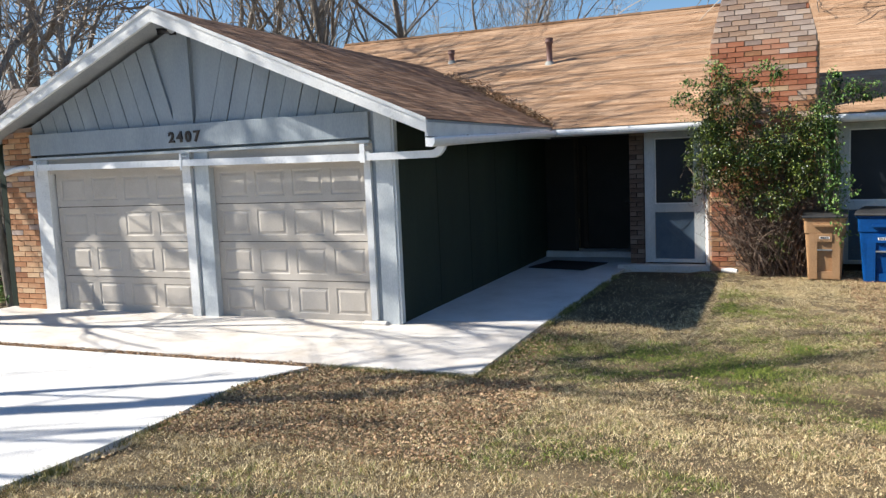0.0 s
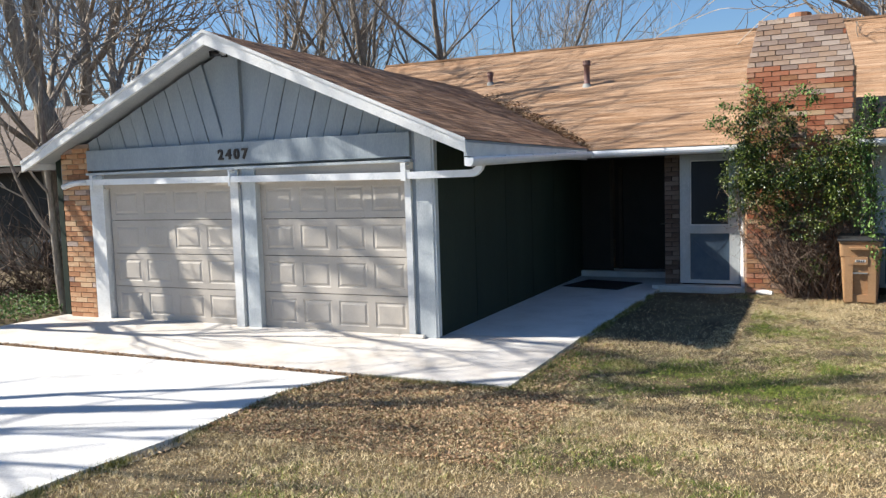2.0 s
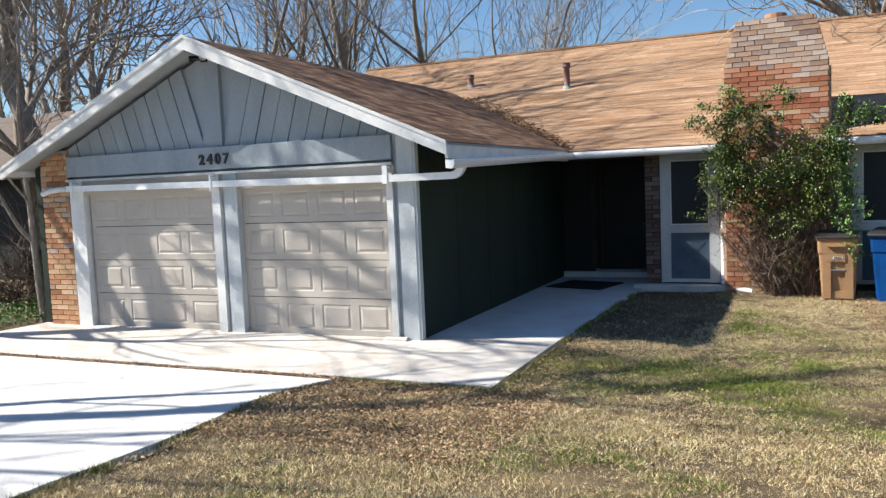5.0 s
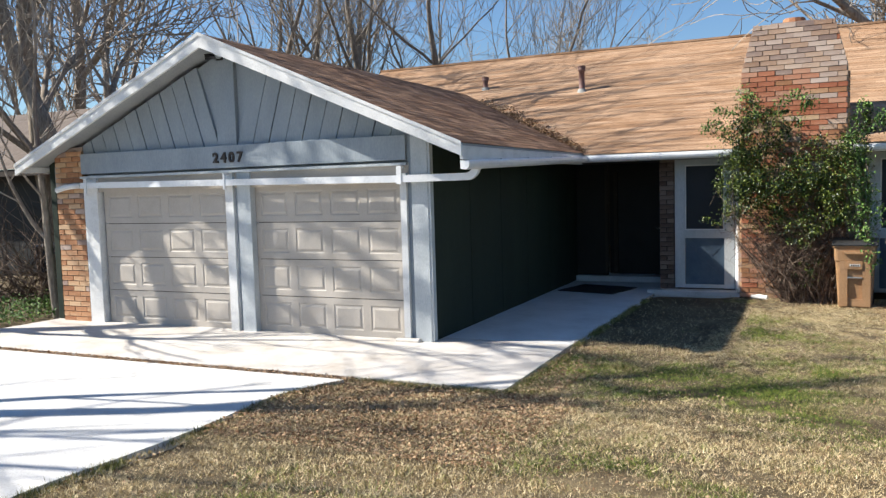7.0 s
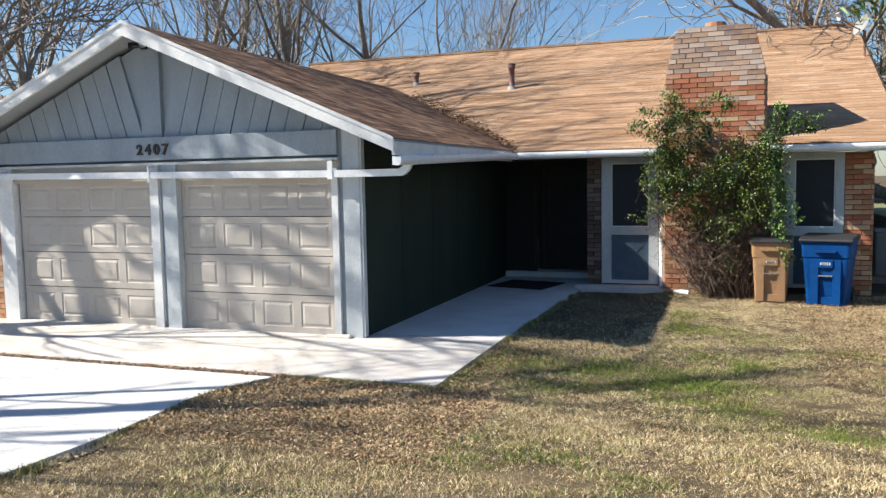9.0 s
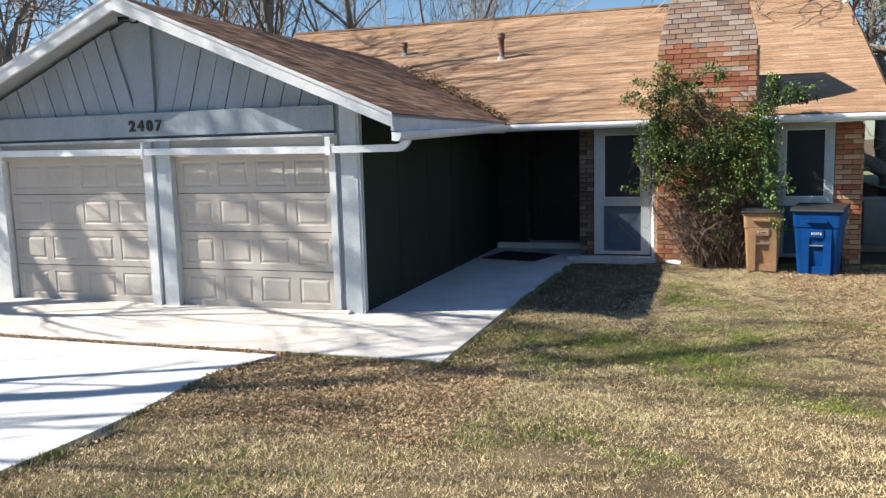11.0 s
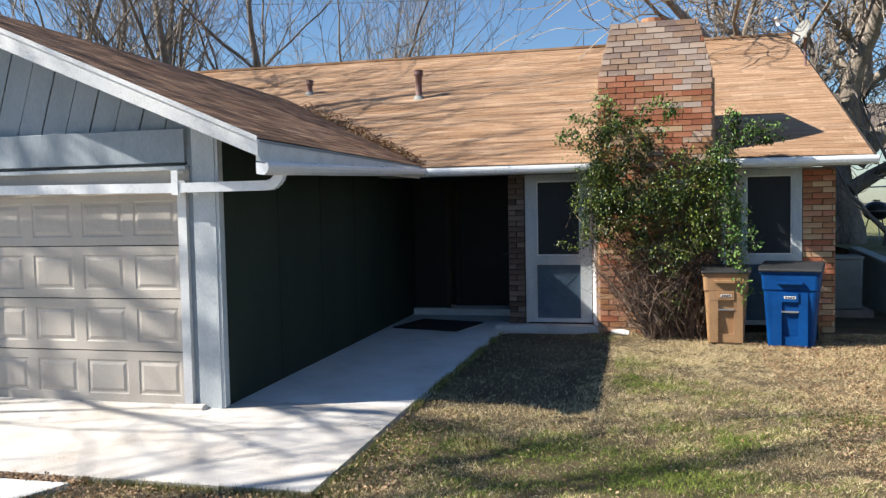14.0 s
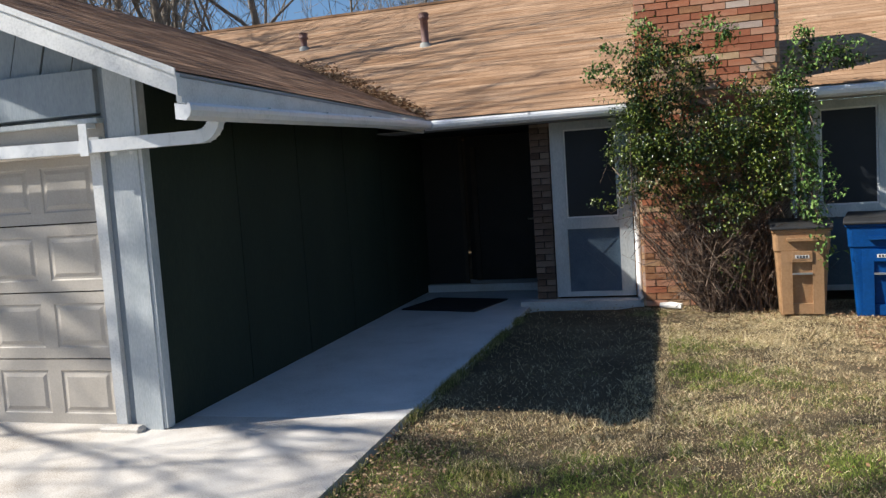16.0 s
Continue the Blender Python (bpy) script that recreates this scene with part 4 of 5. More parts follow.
def build_vine():
    rng = np.random.default_rng(4)
    v = empty("climbing_vine_shrub", "climbing shrub with glossy leaves over bare stems, on the chimney", "shrub", at=(0, 0, 0))
    bm = bmesh.new()
    tips = []
    for i in range(210):
        x0, y0 = rng.uniform(3.98, 4.75), rng.uniform(4.65, 5.02)
        ang = (x0 - 4.5) * 0.8 - 0.12 + rng.normal() * 0.36
        H = rng.uniform(0.9, 2.4)
        pts = []
        n = 9
        x, y, z = x0, y0, 0.0
        for k in range(n):
            t = k / (n - 1)
            pts.append((x, y, z))
            x += math.sin(ang) * H / n * (0.7 + 0.5 * t) + rng.normal() * 0.035
            y += rng.normal() * 0.05 - 0.01 + (0.02 if z > 2.4 else 0)
            y = min(y, 5.1)
            z += H / n
            ang += rng.normal() * 0.48 - 0.05 * (x - 4.2)
            x = min(max(x, 3.25), 5.2)
        r = rng.uniform(0.003, 0.011)
        tube_into(bm, pts, [r * (1 - 0.75 * k / n) for k in range(n)], 4, False)
        tips.append(pts)
        # side twigs
        for _ in range(5):
            k = rng.integers(1, n - 1)
            p = Vector(pts[k])
            q = p + Vector(rng.normal(size=3)) * 0.17
            q2 = q + Vector(rng.normal(size=3)) * 0.16
            q.y, q2.y = min(q.y, 5.1), min(q2.y, 5.1)
            tube_into(bm, [p, q, q2], [r * 0.5, r * 0.35, 0.0015], 3, False)
    finish("stem_tangle", bm, "stem", v, "tangle of bare reddish-brown stems")["kind"] = "stuff"
    # leaf clumps: centre, radii, count
    clumps = [((3.55, 4.7, 2.62), (0.42, 0.26, 0.5), 3574), ((3.32, 4.65, 2.0), (0.34, 0.26, 0.5), 2627), ((3.85, 4.62, 1.95), (0.5, 0.3, 0.45), 3153),
              ((4.55, 4.65, 2.12), (0.5, 0.28, 0.4), 3574), ((4.95, 4.7, 2.35), (0.28, 0.22, 0.28), 1365), ((4.45, 4.62, 1.55), (0.55, 0.28, 0.4), 1885), ((3.6, 4.62, 1.45), (0.4, 0.25, 0.3), 609),
              ((5.12, 4.62, 1.5), (0.1, 0.1, 0.7), 693), ((3.5, 4.85, 3.05), (0.28, 0.2, 0.22), 798), ((3.85, 4.9, 3.08), (0.28, 0.12, 0.1), 314), ((5.4, 4.75, 2.74), (0.36, 0.18, 0.09), 546), ((5.12, 4.75, 2.85), (0.12, 0.1, 0.24), 314),
              ((3.05, 4.7, 2.7), (0.25, 0.15, 0.3), 188), ((3.15, 4.7, 1.4), (0.3, 0.2, 0.2), 336), ((4.3, 4.65, 0.5), (0.35, 0.2, 0.3), 230), ((4.1, 4.7, 2.6), (0.18, 0.1, 0.35), 252),
              ((3.5, 4.6, 1.75), (0.36, 0.28, 0.35), 900), ((4.25, 4.5, 1.25), (0.5, 0.25, 0.3), 620), ((4.75, 4.55, 1.75), (0.32, 0.25, 0.5), 1400)]
    P, D = [], []
    for c, r, n in clumps:
        n = int(n * 0.95)
        u = rng.normal(size=(n, 3))
        u /= np.linalg.norm(u, axis=1, keepdims=True)
        rad = rng.uniform(0.25, 1.08, n)[:, None] ** 0.6
        # clustering round sprigs
        sp = rng.normal(size=(max(6, n // 42), 3))
        sp = sp / np.linalg.norm(sp, axis=1, keepdims=True) * (rng.uniform(0.35, 1.1, len(sp))[:, None])
        pick = sp[rng.integers(0, len(sp), n)]
        pos = np.where(rng.uniform(size=(n, 1)) < 0.88, pick * 1.12 + rng.normal(size=(n, 3)) * 0.12, u * rad)
        P.append(np.array(c) + pos * np.array(r))
        D.append(u + np.array([0, -0.5, -0.2]))
    P, D = np.concatenate(P), np.concatenate(D)
    P[:, 1] = np.minimum(P[:, 1], 5.1)
    vv, ff = leaf_cards(P, D, 0.043, 0.026, rng)
    lv = arrays_mesh("leaves", vv, ff, "leaf", v)
    tagged(lv, "small glossy green leaves in clumps", kind="stuff")
    # long trailing sprays
    bm = bmesh.new()
    P, D = [], []
    runs = [((5.0, 4.61, 2.5), (5.22, 4.46, 1.0)), ((5.05, 4.61, 2.3), (5.3, 4.46, 0.75)), ((4.9, 4.56, 2.3), (5.05, 4.38, 1.1)), ((5.0, 4.5, 2.2), (5.14, 4.28, 0.85)), ((5.08, 4.5, 2.0), (5.26, 4.25, 0.62)), ((5.1, 4.55, 2.3), (5.36, 4.4, 1.3)), ((5.0, 4.66, 2.6), (5.75, 4.66, 2.85)), ((5.0, 4.66, 2.6), (5.65, 4.71, 2.7)),
            ((4.9, 4.71, 2.5), (5.2, 4.76, 3.1)), ((3.6, 4.76, 3.0), (3.35, 4.76, 3.35)), ((3.2, 4.66, 2.6), (2.75, 4.66, 2.85)), ((3.9, 4.76, 3.0), (4.35, 4.86, 3.2)), ((4.2, 4.76, 2.8), (4.4, 4.86, 3.1)), ((3.5, 4.66, 2.6), (3.0, 4.66, 3.1))]
    for a, b in runs:
        a, b = Vector(a), Vector(b)
        pts = [a.lerp(b, t / 8) + Vector(rng.normal(size=3)) * 0.03 + Vector((0, 0, 0.18 * math.sin(math.pi * t / 8) * (1 if b.z > a.z else 0))) for t in range(9)]
        tube_into(bm, pts, [0.006 - 0.0005 * k for k in range(9)], 4, False)
        for p in pts:
            for _ in range(17):
                P.append(np.array(p) + rng.normal(size=3) * 0.045)
                D.append(rng.normal(size=3) + np.array([0, -0.4, 0]))
    finish("trailing_growth", bm, "stem", v)["kind"] = "stuff"
    vv, ff = leaf_cards(np.array(P), np.array(D), 0.06, 0.034, rng)
    tagged(arrays_mesh("trailing_leaves", vv, ff, "ivy", v), "paler leaves on trailing shoots", kind="stuff")


build_vine()


def grow(rng, base, direction, length, radius, depth, segs, crook=0.16, spread=0.55, up=0.12, minr=0.007):
    """Branches of a bare tree: a list of (points, radii, level)."""
    out = []

    def branch(p, d, L, r, lev):
        n = 6 if lev < 2 else 4
        pts, rads = [p.copy()], [r]
        for k in range(n):
            d = (d + Vector(rng.normal(size=3)) * crook * (1 + 0.3 * lev) + Vector((0, 0, up))).normalized()
            p = p + d * L / n
            pts.append(p.copy())
            rads.append(max(r * (1 - 0.62 * (k + 1) / n), minr))
        out.append((pts, rads, lev))
        if lev >= depth:
            return
        kids = segs[lev]
        for i in range(kids):
            t = 0.3 + 0.7 * (i + rng.uniform(0.1, 0.9)) / kids
            j = min(int(t * n), n)
            q = pts[j]
            side = Vector(rng.normal(size=3))
            side = (side - d * side.dot(d)).normalized()
            nd = (d * (1 - spread * 0.6) + side * spread * rng.uniform(0.8, 1.4)).normalized()
            branch(q, nd, L * rng.uniform(0.5, 0.75), rads[j] * rng.uniform(0.4, 0.62), lev + 1)
        branch(pts[-1], d, L * 0.6, rads[-1] * 0.95, lev + 1)

    branch(Vector(base), Vector(direction).normalized(), length, radius, 0)
    return out


def tree(name, seed, height, radius, label, depth=4, segs=(4, 4, 4, 5), lean=(0, 0, 1), crook=0.13, minr=0.007, stem=0.42, limbs=()):
    rng = np.random.default_rng(seed)
    t = empty(name, label, "tree")
    br = grow(rng, (0, 0, -0.1), lean, height * stem, radius, depth, segs, crook=crook, minr=minr)
    for at, way, L, r in limbs:
        br += grow(rng, at, way, L, r, depth - 1, segs, crook=crook, spread=0.5, up=0.03, minr=minr)
    bm, bm2 = bmesh.new(), bmesh.new()
    for pts, rads, lev in br:
        if lev <= 1:
            tube_into(bm, pts, rads, 8 if lev == 0 else 6, False)
        else:
            tube_into(bm2, pts, rads, 4 if lev == 2 else 3, False)
    finish("trunk", bm, "bark", t, "grey-brown trunk and main limbs", smooth=True)
    c = finish("crown", bm2, "twig", t, "leafless twigs and branches")
    c["kind"] = "stuff"
    return t


def place_trees():
    kinds = [tree("bare_tree", 11 + i, h, r, "tall leafless tree with forking grey-brown trunk behind the house", lean=l, stem=0.62, crook=0.09, segs=(6, 3, 3, 3), minr=0.008) for i, (h, r, l) in
             enumerate(((13, 0.27, (0.05, 0, 1)), (14, 0.24, (-0.1, 0.05, 1)), (12, 0.2, (0.25, 0, 1)), (13, 0.24, (0.03, 0.1, 1))))]
    spots = [(-10.8, 16, 0, 1.0), (-9.3, 16, 1, 1.0), (-7.7, 17, 3, 0.95), (-14.9, 16, 3, 1.0), (-13.4, 16.5, 1, 1.0), (-5.6, 18, 2, 0.9), (-3.0, 20, 2, 0.8), (-19, 11.5, 0, 1.15), (-17.5, 19, 1, 1.0),
             (-24, 17, 0, 1.1), (-8.5, 31, 3, 0.95), (-13.5, 5.5, 1, 1.1), (-30, 20, 2, 1.1)]
    used = set()
    for i, (x, y, k, s) in enumerate(spots):
        m = pose(x, y, 0, 0, 0, (i * 83) % 360) @ Matrix.Scale(s, 4)
        if k not in used:
            used.add(k)
            kinds[k].matrix_world = m
        else:
            c = copy_thing(kinds[k], pose(0, 0, 0))
            c.matrix_world = m
    # street trees to the left that shade drive, doors and lawn
    s = tree("bare_tree", 77, 20, 0.27, "leafless street tree beside the driveway", depth=3, segs=(5, 4, 4, 4), crook=0.1, minr=0.01,
             limbs=(((0, 0, 6.9), (-0.12, -0.51, 0.6), 3.4, 0.08), ((0.05, 0, 7.5), (-0.1, -0.5, 0.66), 3.6, 0.07), ((0, 0.05, 8.0), (-0.16, -0.5, 0.56), 3.6, 0.07), ((0, 0, 6.2), (-0.05, -0.5, 0.62), 3.2, 0.06)))
    s.matrix_world = pose(-9.6, -2.0, 0, 0, 0, 30)
    first = tree("bare_tree", 77, 20, 0.27, "leafless street tree on the verge", depth=3, segs=(5, 4, 4, 4), crook=0.1, minr=0.01)
    for i, (x, y, sc) in enumerate(((-7.7, -7.35, 1.1), (-12.6, -11.4, 1.0), (-16, 0.8, 1.0), (-12.6, 1.5, 1.1))):
        c = copy_thing(first, pose(0, 0, 0)) if i else first
        c.matrix_world = pose(x, y, 0.1, 0, 0, i * 97 + 20) @ Matrix.Scale(sc, 4)


place_trees()


# ---- right side yard ----
def side_yard():
    a = empty("air_conditioner", "grey outdoor air conditioning unit on a concrete pad beside the house", "air conditioner", at=(7.16, 7.6, 0.0))
    bm = bmesh.new()
    box_into(bm, -0.26, 0.26, -0.26, 0.26, 0.1, 0.92)
    finish("casing", bm, "acmetal", a, bevel=0.02)
    for i in range(12):
        bm = bmesh.new()
        box_into(bm, -0.23, 0.23, -0.272, -0.26, 0.16 + i * 0.06, 0.18 + i * 0.06)
        finish("louvre", bm, "acmetal", a)
    bm = bmesh.new()
    box_into(bm, -0.275, 0.275, -0.275, 0.275, 0.92, 0.96)
    finish("top_cover", bm, "acmetal", a)
    s = box("pavement_pad", 6.8, 7.55, 7.2, 8.0, -0.08, 0.1, "mortar")
    tagged(s, "small grey concrete pad", "pavement", kind="structure")
    # retaining wall
    line = [(7.95, 10.5, 0.95), (7.87, 8.5, 0.88), (7.85, 5.4, 0.71), (7.87, 4.4, 0.6), (7.9, 3.4, 0.5), (8.1, 0.6, 0.42)]
    bm = bmesh.new()
    prev = None
    for i, (x, y, h) in enumerate(line):
        d = (Vector(line[min(i + 1, 5)][:2]) - Vector(line[max(i - 1, 0)][:2])).normalized()
        n = Vector((-d.y, d.x))
        q = [bm.verts.new((x, y, -0.1)), bm.verts.new((x, y, h - 0.015)), bm.verts.new((x + n.x * 0.015, y + n.y * 0.015, h)), bm.verts.new((x + n.x * 0.2, y + n.y * 0.2, h)), bm.verts.new((x + n.x * 0.2, y + n.y * 0.2, -0.1))]
        if prev:
            for k in range(4):
                bm.faces.new((prev[k], q[k], q[k + 1], prev[k + 1]))
        else:
            bm.faces.new(q)
        prev = q
    bm.faces.new(prev[::-1])
    bmesh.ops.recalc_face_normals(bm, faces=bm.faces[:])
    tagged(finish("wall_retaining", bm, "retain"), "low pale green stucco retaining wall", "wall", kind="structure")
    verts = [(x + 0.15, y + 0.12, h - 0.06) for x, y, h in line] + [(40, 10.5, 1.2), (40, 8.5, 1.1), (40, 5.4, 1.0), (40, 4.4, 0.9), (40, 3.4, 0.8), (40, 0.6, 0.5)]
    faces = [(i, i + 6, i + 7, i + 1) for i in range(5)]
    g = arrays_mesh("ground_terrace", [verts[i] for i in range(12)], faces, "yard")
    tagged(g, "raised planting bed behind the retaining wall", "ground", kind="structure")
    g = arrays_mesh("ground_terrace", [(7.95, 10.5, 0.9), (7.95, 40, 1.0), (60, 40, 1.2), (60, 10.5, 1.2)], [(0, 3, 2, 1)], "yard")
    tagged(g, "grassy neighbouring yard on higher ground", "ground", kind="structure")


side_yard()


def oleander(at, s, seed, n=46):
    rng = np.random.default_rng(seed)
    o = empty("oleander_bush", "oleander with long grey-green leaves growing on the lawn", "shrub", at=at)
    bm = bmesh.new()
    P, D = [], []
    for i in range(n):
        a, t = rng.uniform(0, 2 * math.pi), rng.uniform(0.05, 0.62)
        L = s * rng.uniform(0.6, 1.1)
        pts = []
        for k in range(8):
            f = k / 7
            rr = math.sin(t) * L * f ** 1.2
            pts.append(Vector((math.cos(a) * rr, math.sin(a) * rr, L * math.cos(t) * f)) + Vector(rng.normal(size=3)) * 0.02)
        tube_into(bm, pts, [0.008 - 0.0008 * k for k in range(8)], 4, False)
        for k in range(4 if s > 1 else 1, 8):
            for _ in range(38):
                P.append(np.array(pts[k]) + rng.normal(size=3) * 0.05)
                D.append(np.array((pts[k] - pts[k - 1]).normalized()) * 0.7 + rng.normal(size=3) * 0.55)
    finish("stem_growth", bm, "stem", o)["kind"] = "stuff"
    vv, ff = leaf_cards(np.array(P), np.array(D), 0.12, 0.02, rng, 0.25)
    tagged(arrays_mesh("leaves", vv, ff, "oleander", o), "long narrow grey-green leaves", kind="stuff")
    return o


oleander((6.95, -3.9, 0.05), 3.2, 5, 190)
oleander((6.75, -0.75, 0.0), 0.38, 6, 6)
oleander((8.75, 4.3, 0.62), 0.95, 8, 34)


def grill():
    g = empty("kettle_grill", "black kettle barbecue grill on thin legs in the neighbouring yard", "grill", at=(9.35, 14.0, 0.9))
    bm = bmesh.new()
    bmesh.ops.create_uvsphere(bm, u_segments=20, v_segments=10, radius=0.3)
    bmesh.ops.scale(bm, vec=(1, 1, 0.78), verts=bm.verts[:])
    bmesh.ops.translate(bm, vec=(0, 0, 0.7), verts=bm.verts[:])
    finish("kettle", bm, "darkmetal", g, "black enamel bowl and lid", smooth=True)
    tube("rim", [(0, 0, 0.69), (0, 0, 0.71)], 0.31, "galv", g, sides=20)
    for a in (30, 150, 270):
        x, y = math.cos(radians(a)), math.sin(radians(a))
        tube("leg", [(0.16 * x, 0.16 * y, 0.55), (0.3 * x, 0.3 * y, 0.0)], 0.014, "galv", g)
    tube("handle", [(-0.08, 0, 0.95), (0.08, 0, 0.95)], 0.015, "fence", g, "wooden lid handle")


grill()


def neighbours():
    h = empty("neighbour_house", "cream neighbouring house beyond the chain-link fence", "house", at=(0, 0, 0))
    box("wall", 11.6, 22, 21, 21.2, 0.5, 3.6, "cream", h, "cream siding wall")
    bm = bmesh.new()
    vs = [bm.verts.new(p) for p in ((11.2, 20.6, 3.45), (22.5, 20.6, 3.45), (22.5, 25, 5.3), (11.2, 25, 5.3))]
    bm.faces.new(vs)
    vs = [bm.verts.new(p) for p in ((11.2, 20.6, 3.38), (22.5, 20.6, 3.38), (22.5, 25, 5.2), (11.2, 25, 5.2))]
    bm.faces.new(vs[::-1])
    finish("roof", bm, "nbrroof", h, "grey-brown shingle roof")
    w = box("window", 12.4, 13.8, 20.96, 21.0, 1.9, 3.0, "screen", h)
    box("window_frame", 12.35, 13.85, 20.95, 20.98, 1.8, 1.9, "white", w)
    box("window_frame", 12.35, 13.85, 20.95, 20.98, 3.0, 3.1, "white", w)
    f = empty("chain_link_fence", "chain-link fence with steel posts and rail", "fence")
    for i in range(7):
        tube("post", [(8.6 + i * 2.2, 16.5, 0.9), (8.6 + i * 2.2, 16.5, 2.25)], 0.03, "galv", f)
    tube("rail", [(8.6, 16.5, 2.2), (21.8, 16.5, 2.2)], 0.02, "galv", f)
    bm = bmesh.new()
    for i in range(110):
        for s in (1, -1):
            x = 8.6 + i * 0.12
            a, b = Vector((x, 16.5, 0.95)), Vector((x + s * 1.2, 16.5, 2.18))
            d = Vector((0.003, 0, 0))
            vs = [bm.verts.new(p) for p in (a - d, a + d, b + d, b - d)]
            bm.faces.new(vs)
    c = finish("mesh", bm, "galv", f)
    c["kind"] = "stuff"
    r = box("storage_tub", 9.9, 10.9, 12.6, 13.2, 0.9, 1.45, "blackplastic", bevel=0.03)
    tagged(r, "dark plastic storage tub standing on the grass", "tub")
    r = box("red_container", 10.35, 10.6, 14.6, 14.85, 0.9, 1.75, "red", bevel=0.02)
    tagged(r, "red plastic container standing near the fence", "container")
    # house to the left
    h = empty("neighbour_house", "dark low neighbouring house with brown shingle roof", "house", at=(0, 0, 0))
    bm = bmesh.new()
    rows = 26
    for i in range(rows):
        u0, u1 = i / rows, (i + 1) / rows
        y0, y1 = 4.6 + 5.2 * u0, 4.6 + 5.2 * u1
        z0, z1 = 2.75 + 2.1 * u0, 2.75 + 2.1 * u1
        vs = [bm.verts.new(p) for p in ((-22, y0, z0 + 0.02), (-9.0, y0, z0 + 0.02), (-9.0, y1, z1), (-22, y1, z1))]
        bm.faces.new(vs)
        vs2 = [bm.verts.new(p) for p in ((-22, y0, z0), (-9.0, y0, z0))]
        bm.faces.new((vs2[0], vs2[1], vs[1], vs[0]))
    bmesh.ops.remove_doubles(bm, verts=bm.verts[:], dist=0.025)
    finish("roof", bm, "nbrroof", h, "dark brown shingle roof")
    box("fascia", -22, -9.0, 4.62, 4.7, 2.58, 2.75, "nbrwall", h)
    # tree shade on this wall is painted in as near-black
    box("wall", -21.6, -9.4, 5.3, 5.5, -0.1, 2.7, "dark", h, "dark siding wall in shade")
    box("wall", -9.6, -9.4, 5.5, 14, -0.1, 2.7, "nbrwall", h)


neighbours()


def side_trees():
    t = tree("bare_tree", 31, 11, 0.42, "big gnarled bare tree with flaking pale bark beyond the house end", lean=(0.02, 0, 1), depth=4, segs=(6, 5, 4, 4), crook=0.2, minr=0.012,
             limbs=(((0.0, 0.1, 2.9), (-1, 0.1, 0.5), 5.6, 0.16), ((-0.1, 0.0, 3.6), (-1, 0.3, 0.4), 4.6, 0.12),
                    ((0.1, 0.0, 2.2), (0.7, -0.3, 0.8), 3.6, 0.24), ((0.1, 0.0, 2.6), (0.5, 0.5, 1.0), 4.0, 0.26), ((0.0, 0.0, 1.6), (0.9, -0.2, 0.7), 3.4, 0.18), ((0.0, 0.0, 3.0), (0.2, -0.4, 1.0), 4.0, 0.24)))
    t.matrix_world = pose(8.45, 12.6, 0.5)
    t = tree("leaning_tree", 35, 6, 0.15, "small leaning tree trunk in the side yard", lean=(0.35, 0, 1), depth=3, segs=(4, 3, 3))
    t.matrix_world = pose(8.9, 11.4, 0.8, 0, 0, 0)
    t = tree("bare_tree", 41, 10, 0.08, "slim bare tree beside the brick end of the garage", lean=(-0.02, 0.02, 1), depth=4, segs=(4, 4, 4, 4), crook=0.05)
    t.matrix_world = pose(-7.22, 0.3, 0, 0, 0, 60)
    t = tree("bare_tree", 47, 19, 0.27, "big forking bare tree between the two houses", lean=(0.1, 0.05, 1), depth=4, segs=(5, 5, 5, 4), crook=0.13, minr=0.016)
    t.matrix_world = pose(-10.7, 3.9, 0, 0, 0, 10)


side_trees()


def brush_pile(name, x, y, r, h, n, seed, label):
    rng = np.random.default_rng(seed)
    bm = bmesh.new()
    for i in range(n):
        a = rng.uniform(0, 6.28)
        p = Vector((x + rng.normal() * r * 0.4, y + rng.normal() * r * 0.4, 0))
        pts = [p]
        d = Vector((math.cos(a), math.sin(a), rng.uniform(0.4, 1.6))).normalized()
        for k in range(6):
            d = (d + Vector(rng.normal(size=3)) * 0.25).normalized()
            pts.append(pts[-1] + d * h / 5)
        tube_into(bm, pts, [0.012 - 0.0018 * k for k in range(7)], 3, False)
    ob = finish(name, bm, "stem")
    return tagged(ob, label, "shrub")


brush_pile("bare_shrub", -9.3, 2.2, 1.5, 2.3, 230, 3, "tangled bare shrub between the houses")
brush_pile("bare_shrub", -11.5, 0.8, 1.4, 1.9, 160, 5, "tangled bare shrub between the houses")


def power_line():
    pts = [(-12 + i * 2.4, 24 - i * 0.75, 10.4 - 0.1 * i - 1.1 * math.sin(math.pi * i / 14)) for i in range(15)]
    w = tube("power_line", pts, 0.012, "blackplastic", sides=4)
    tagged(w, "thin dark overhead cable behind the house", "cable")


# ---- lawn cover ----
def on_slab(x, y):
    walkway = (x > -0.1) & (x < 1.76) & (y > -2.0) & (y < 7)
    apron = (x > -7.2) & (x < 1.78) & (y > -2.0) & (y < 0.4)
    edge = np.interp(y, [a for a, b in DRIVE], [b for a, b in DRIVE])
    drive = (y <= -2.0) & (x < edge + 0.02) & (x > -8.0)
    porch = (x > 0) & (x < 3.32) & (y > 5.2)
    house = (y > 5.4) & (x < 6.6) | (x < 0) & (y > 0)
    return walkway | apron | drive | porch | house


LATTICE = np.random.default_rng(2).uniform(-0.55, 0.55, (64, 64))


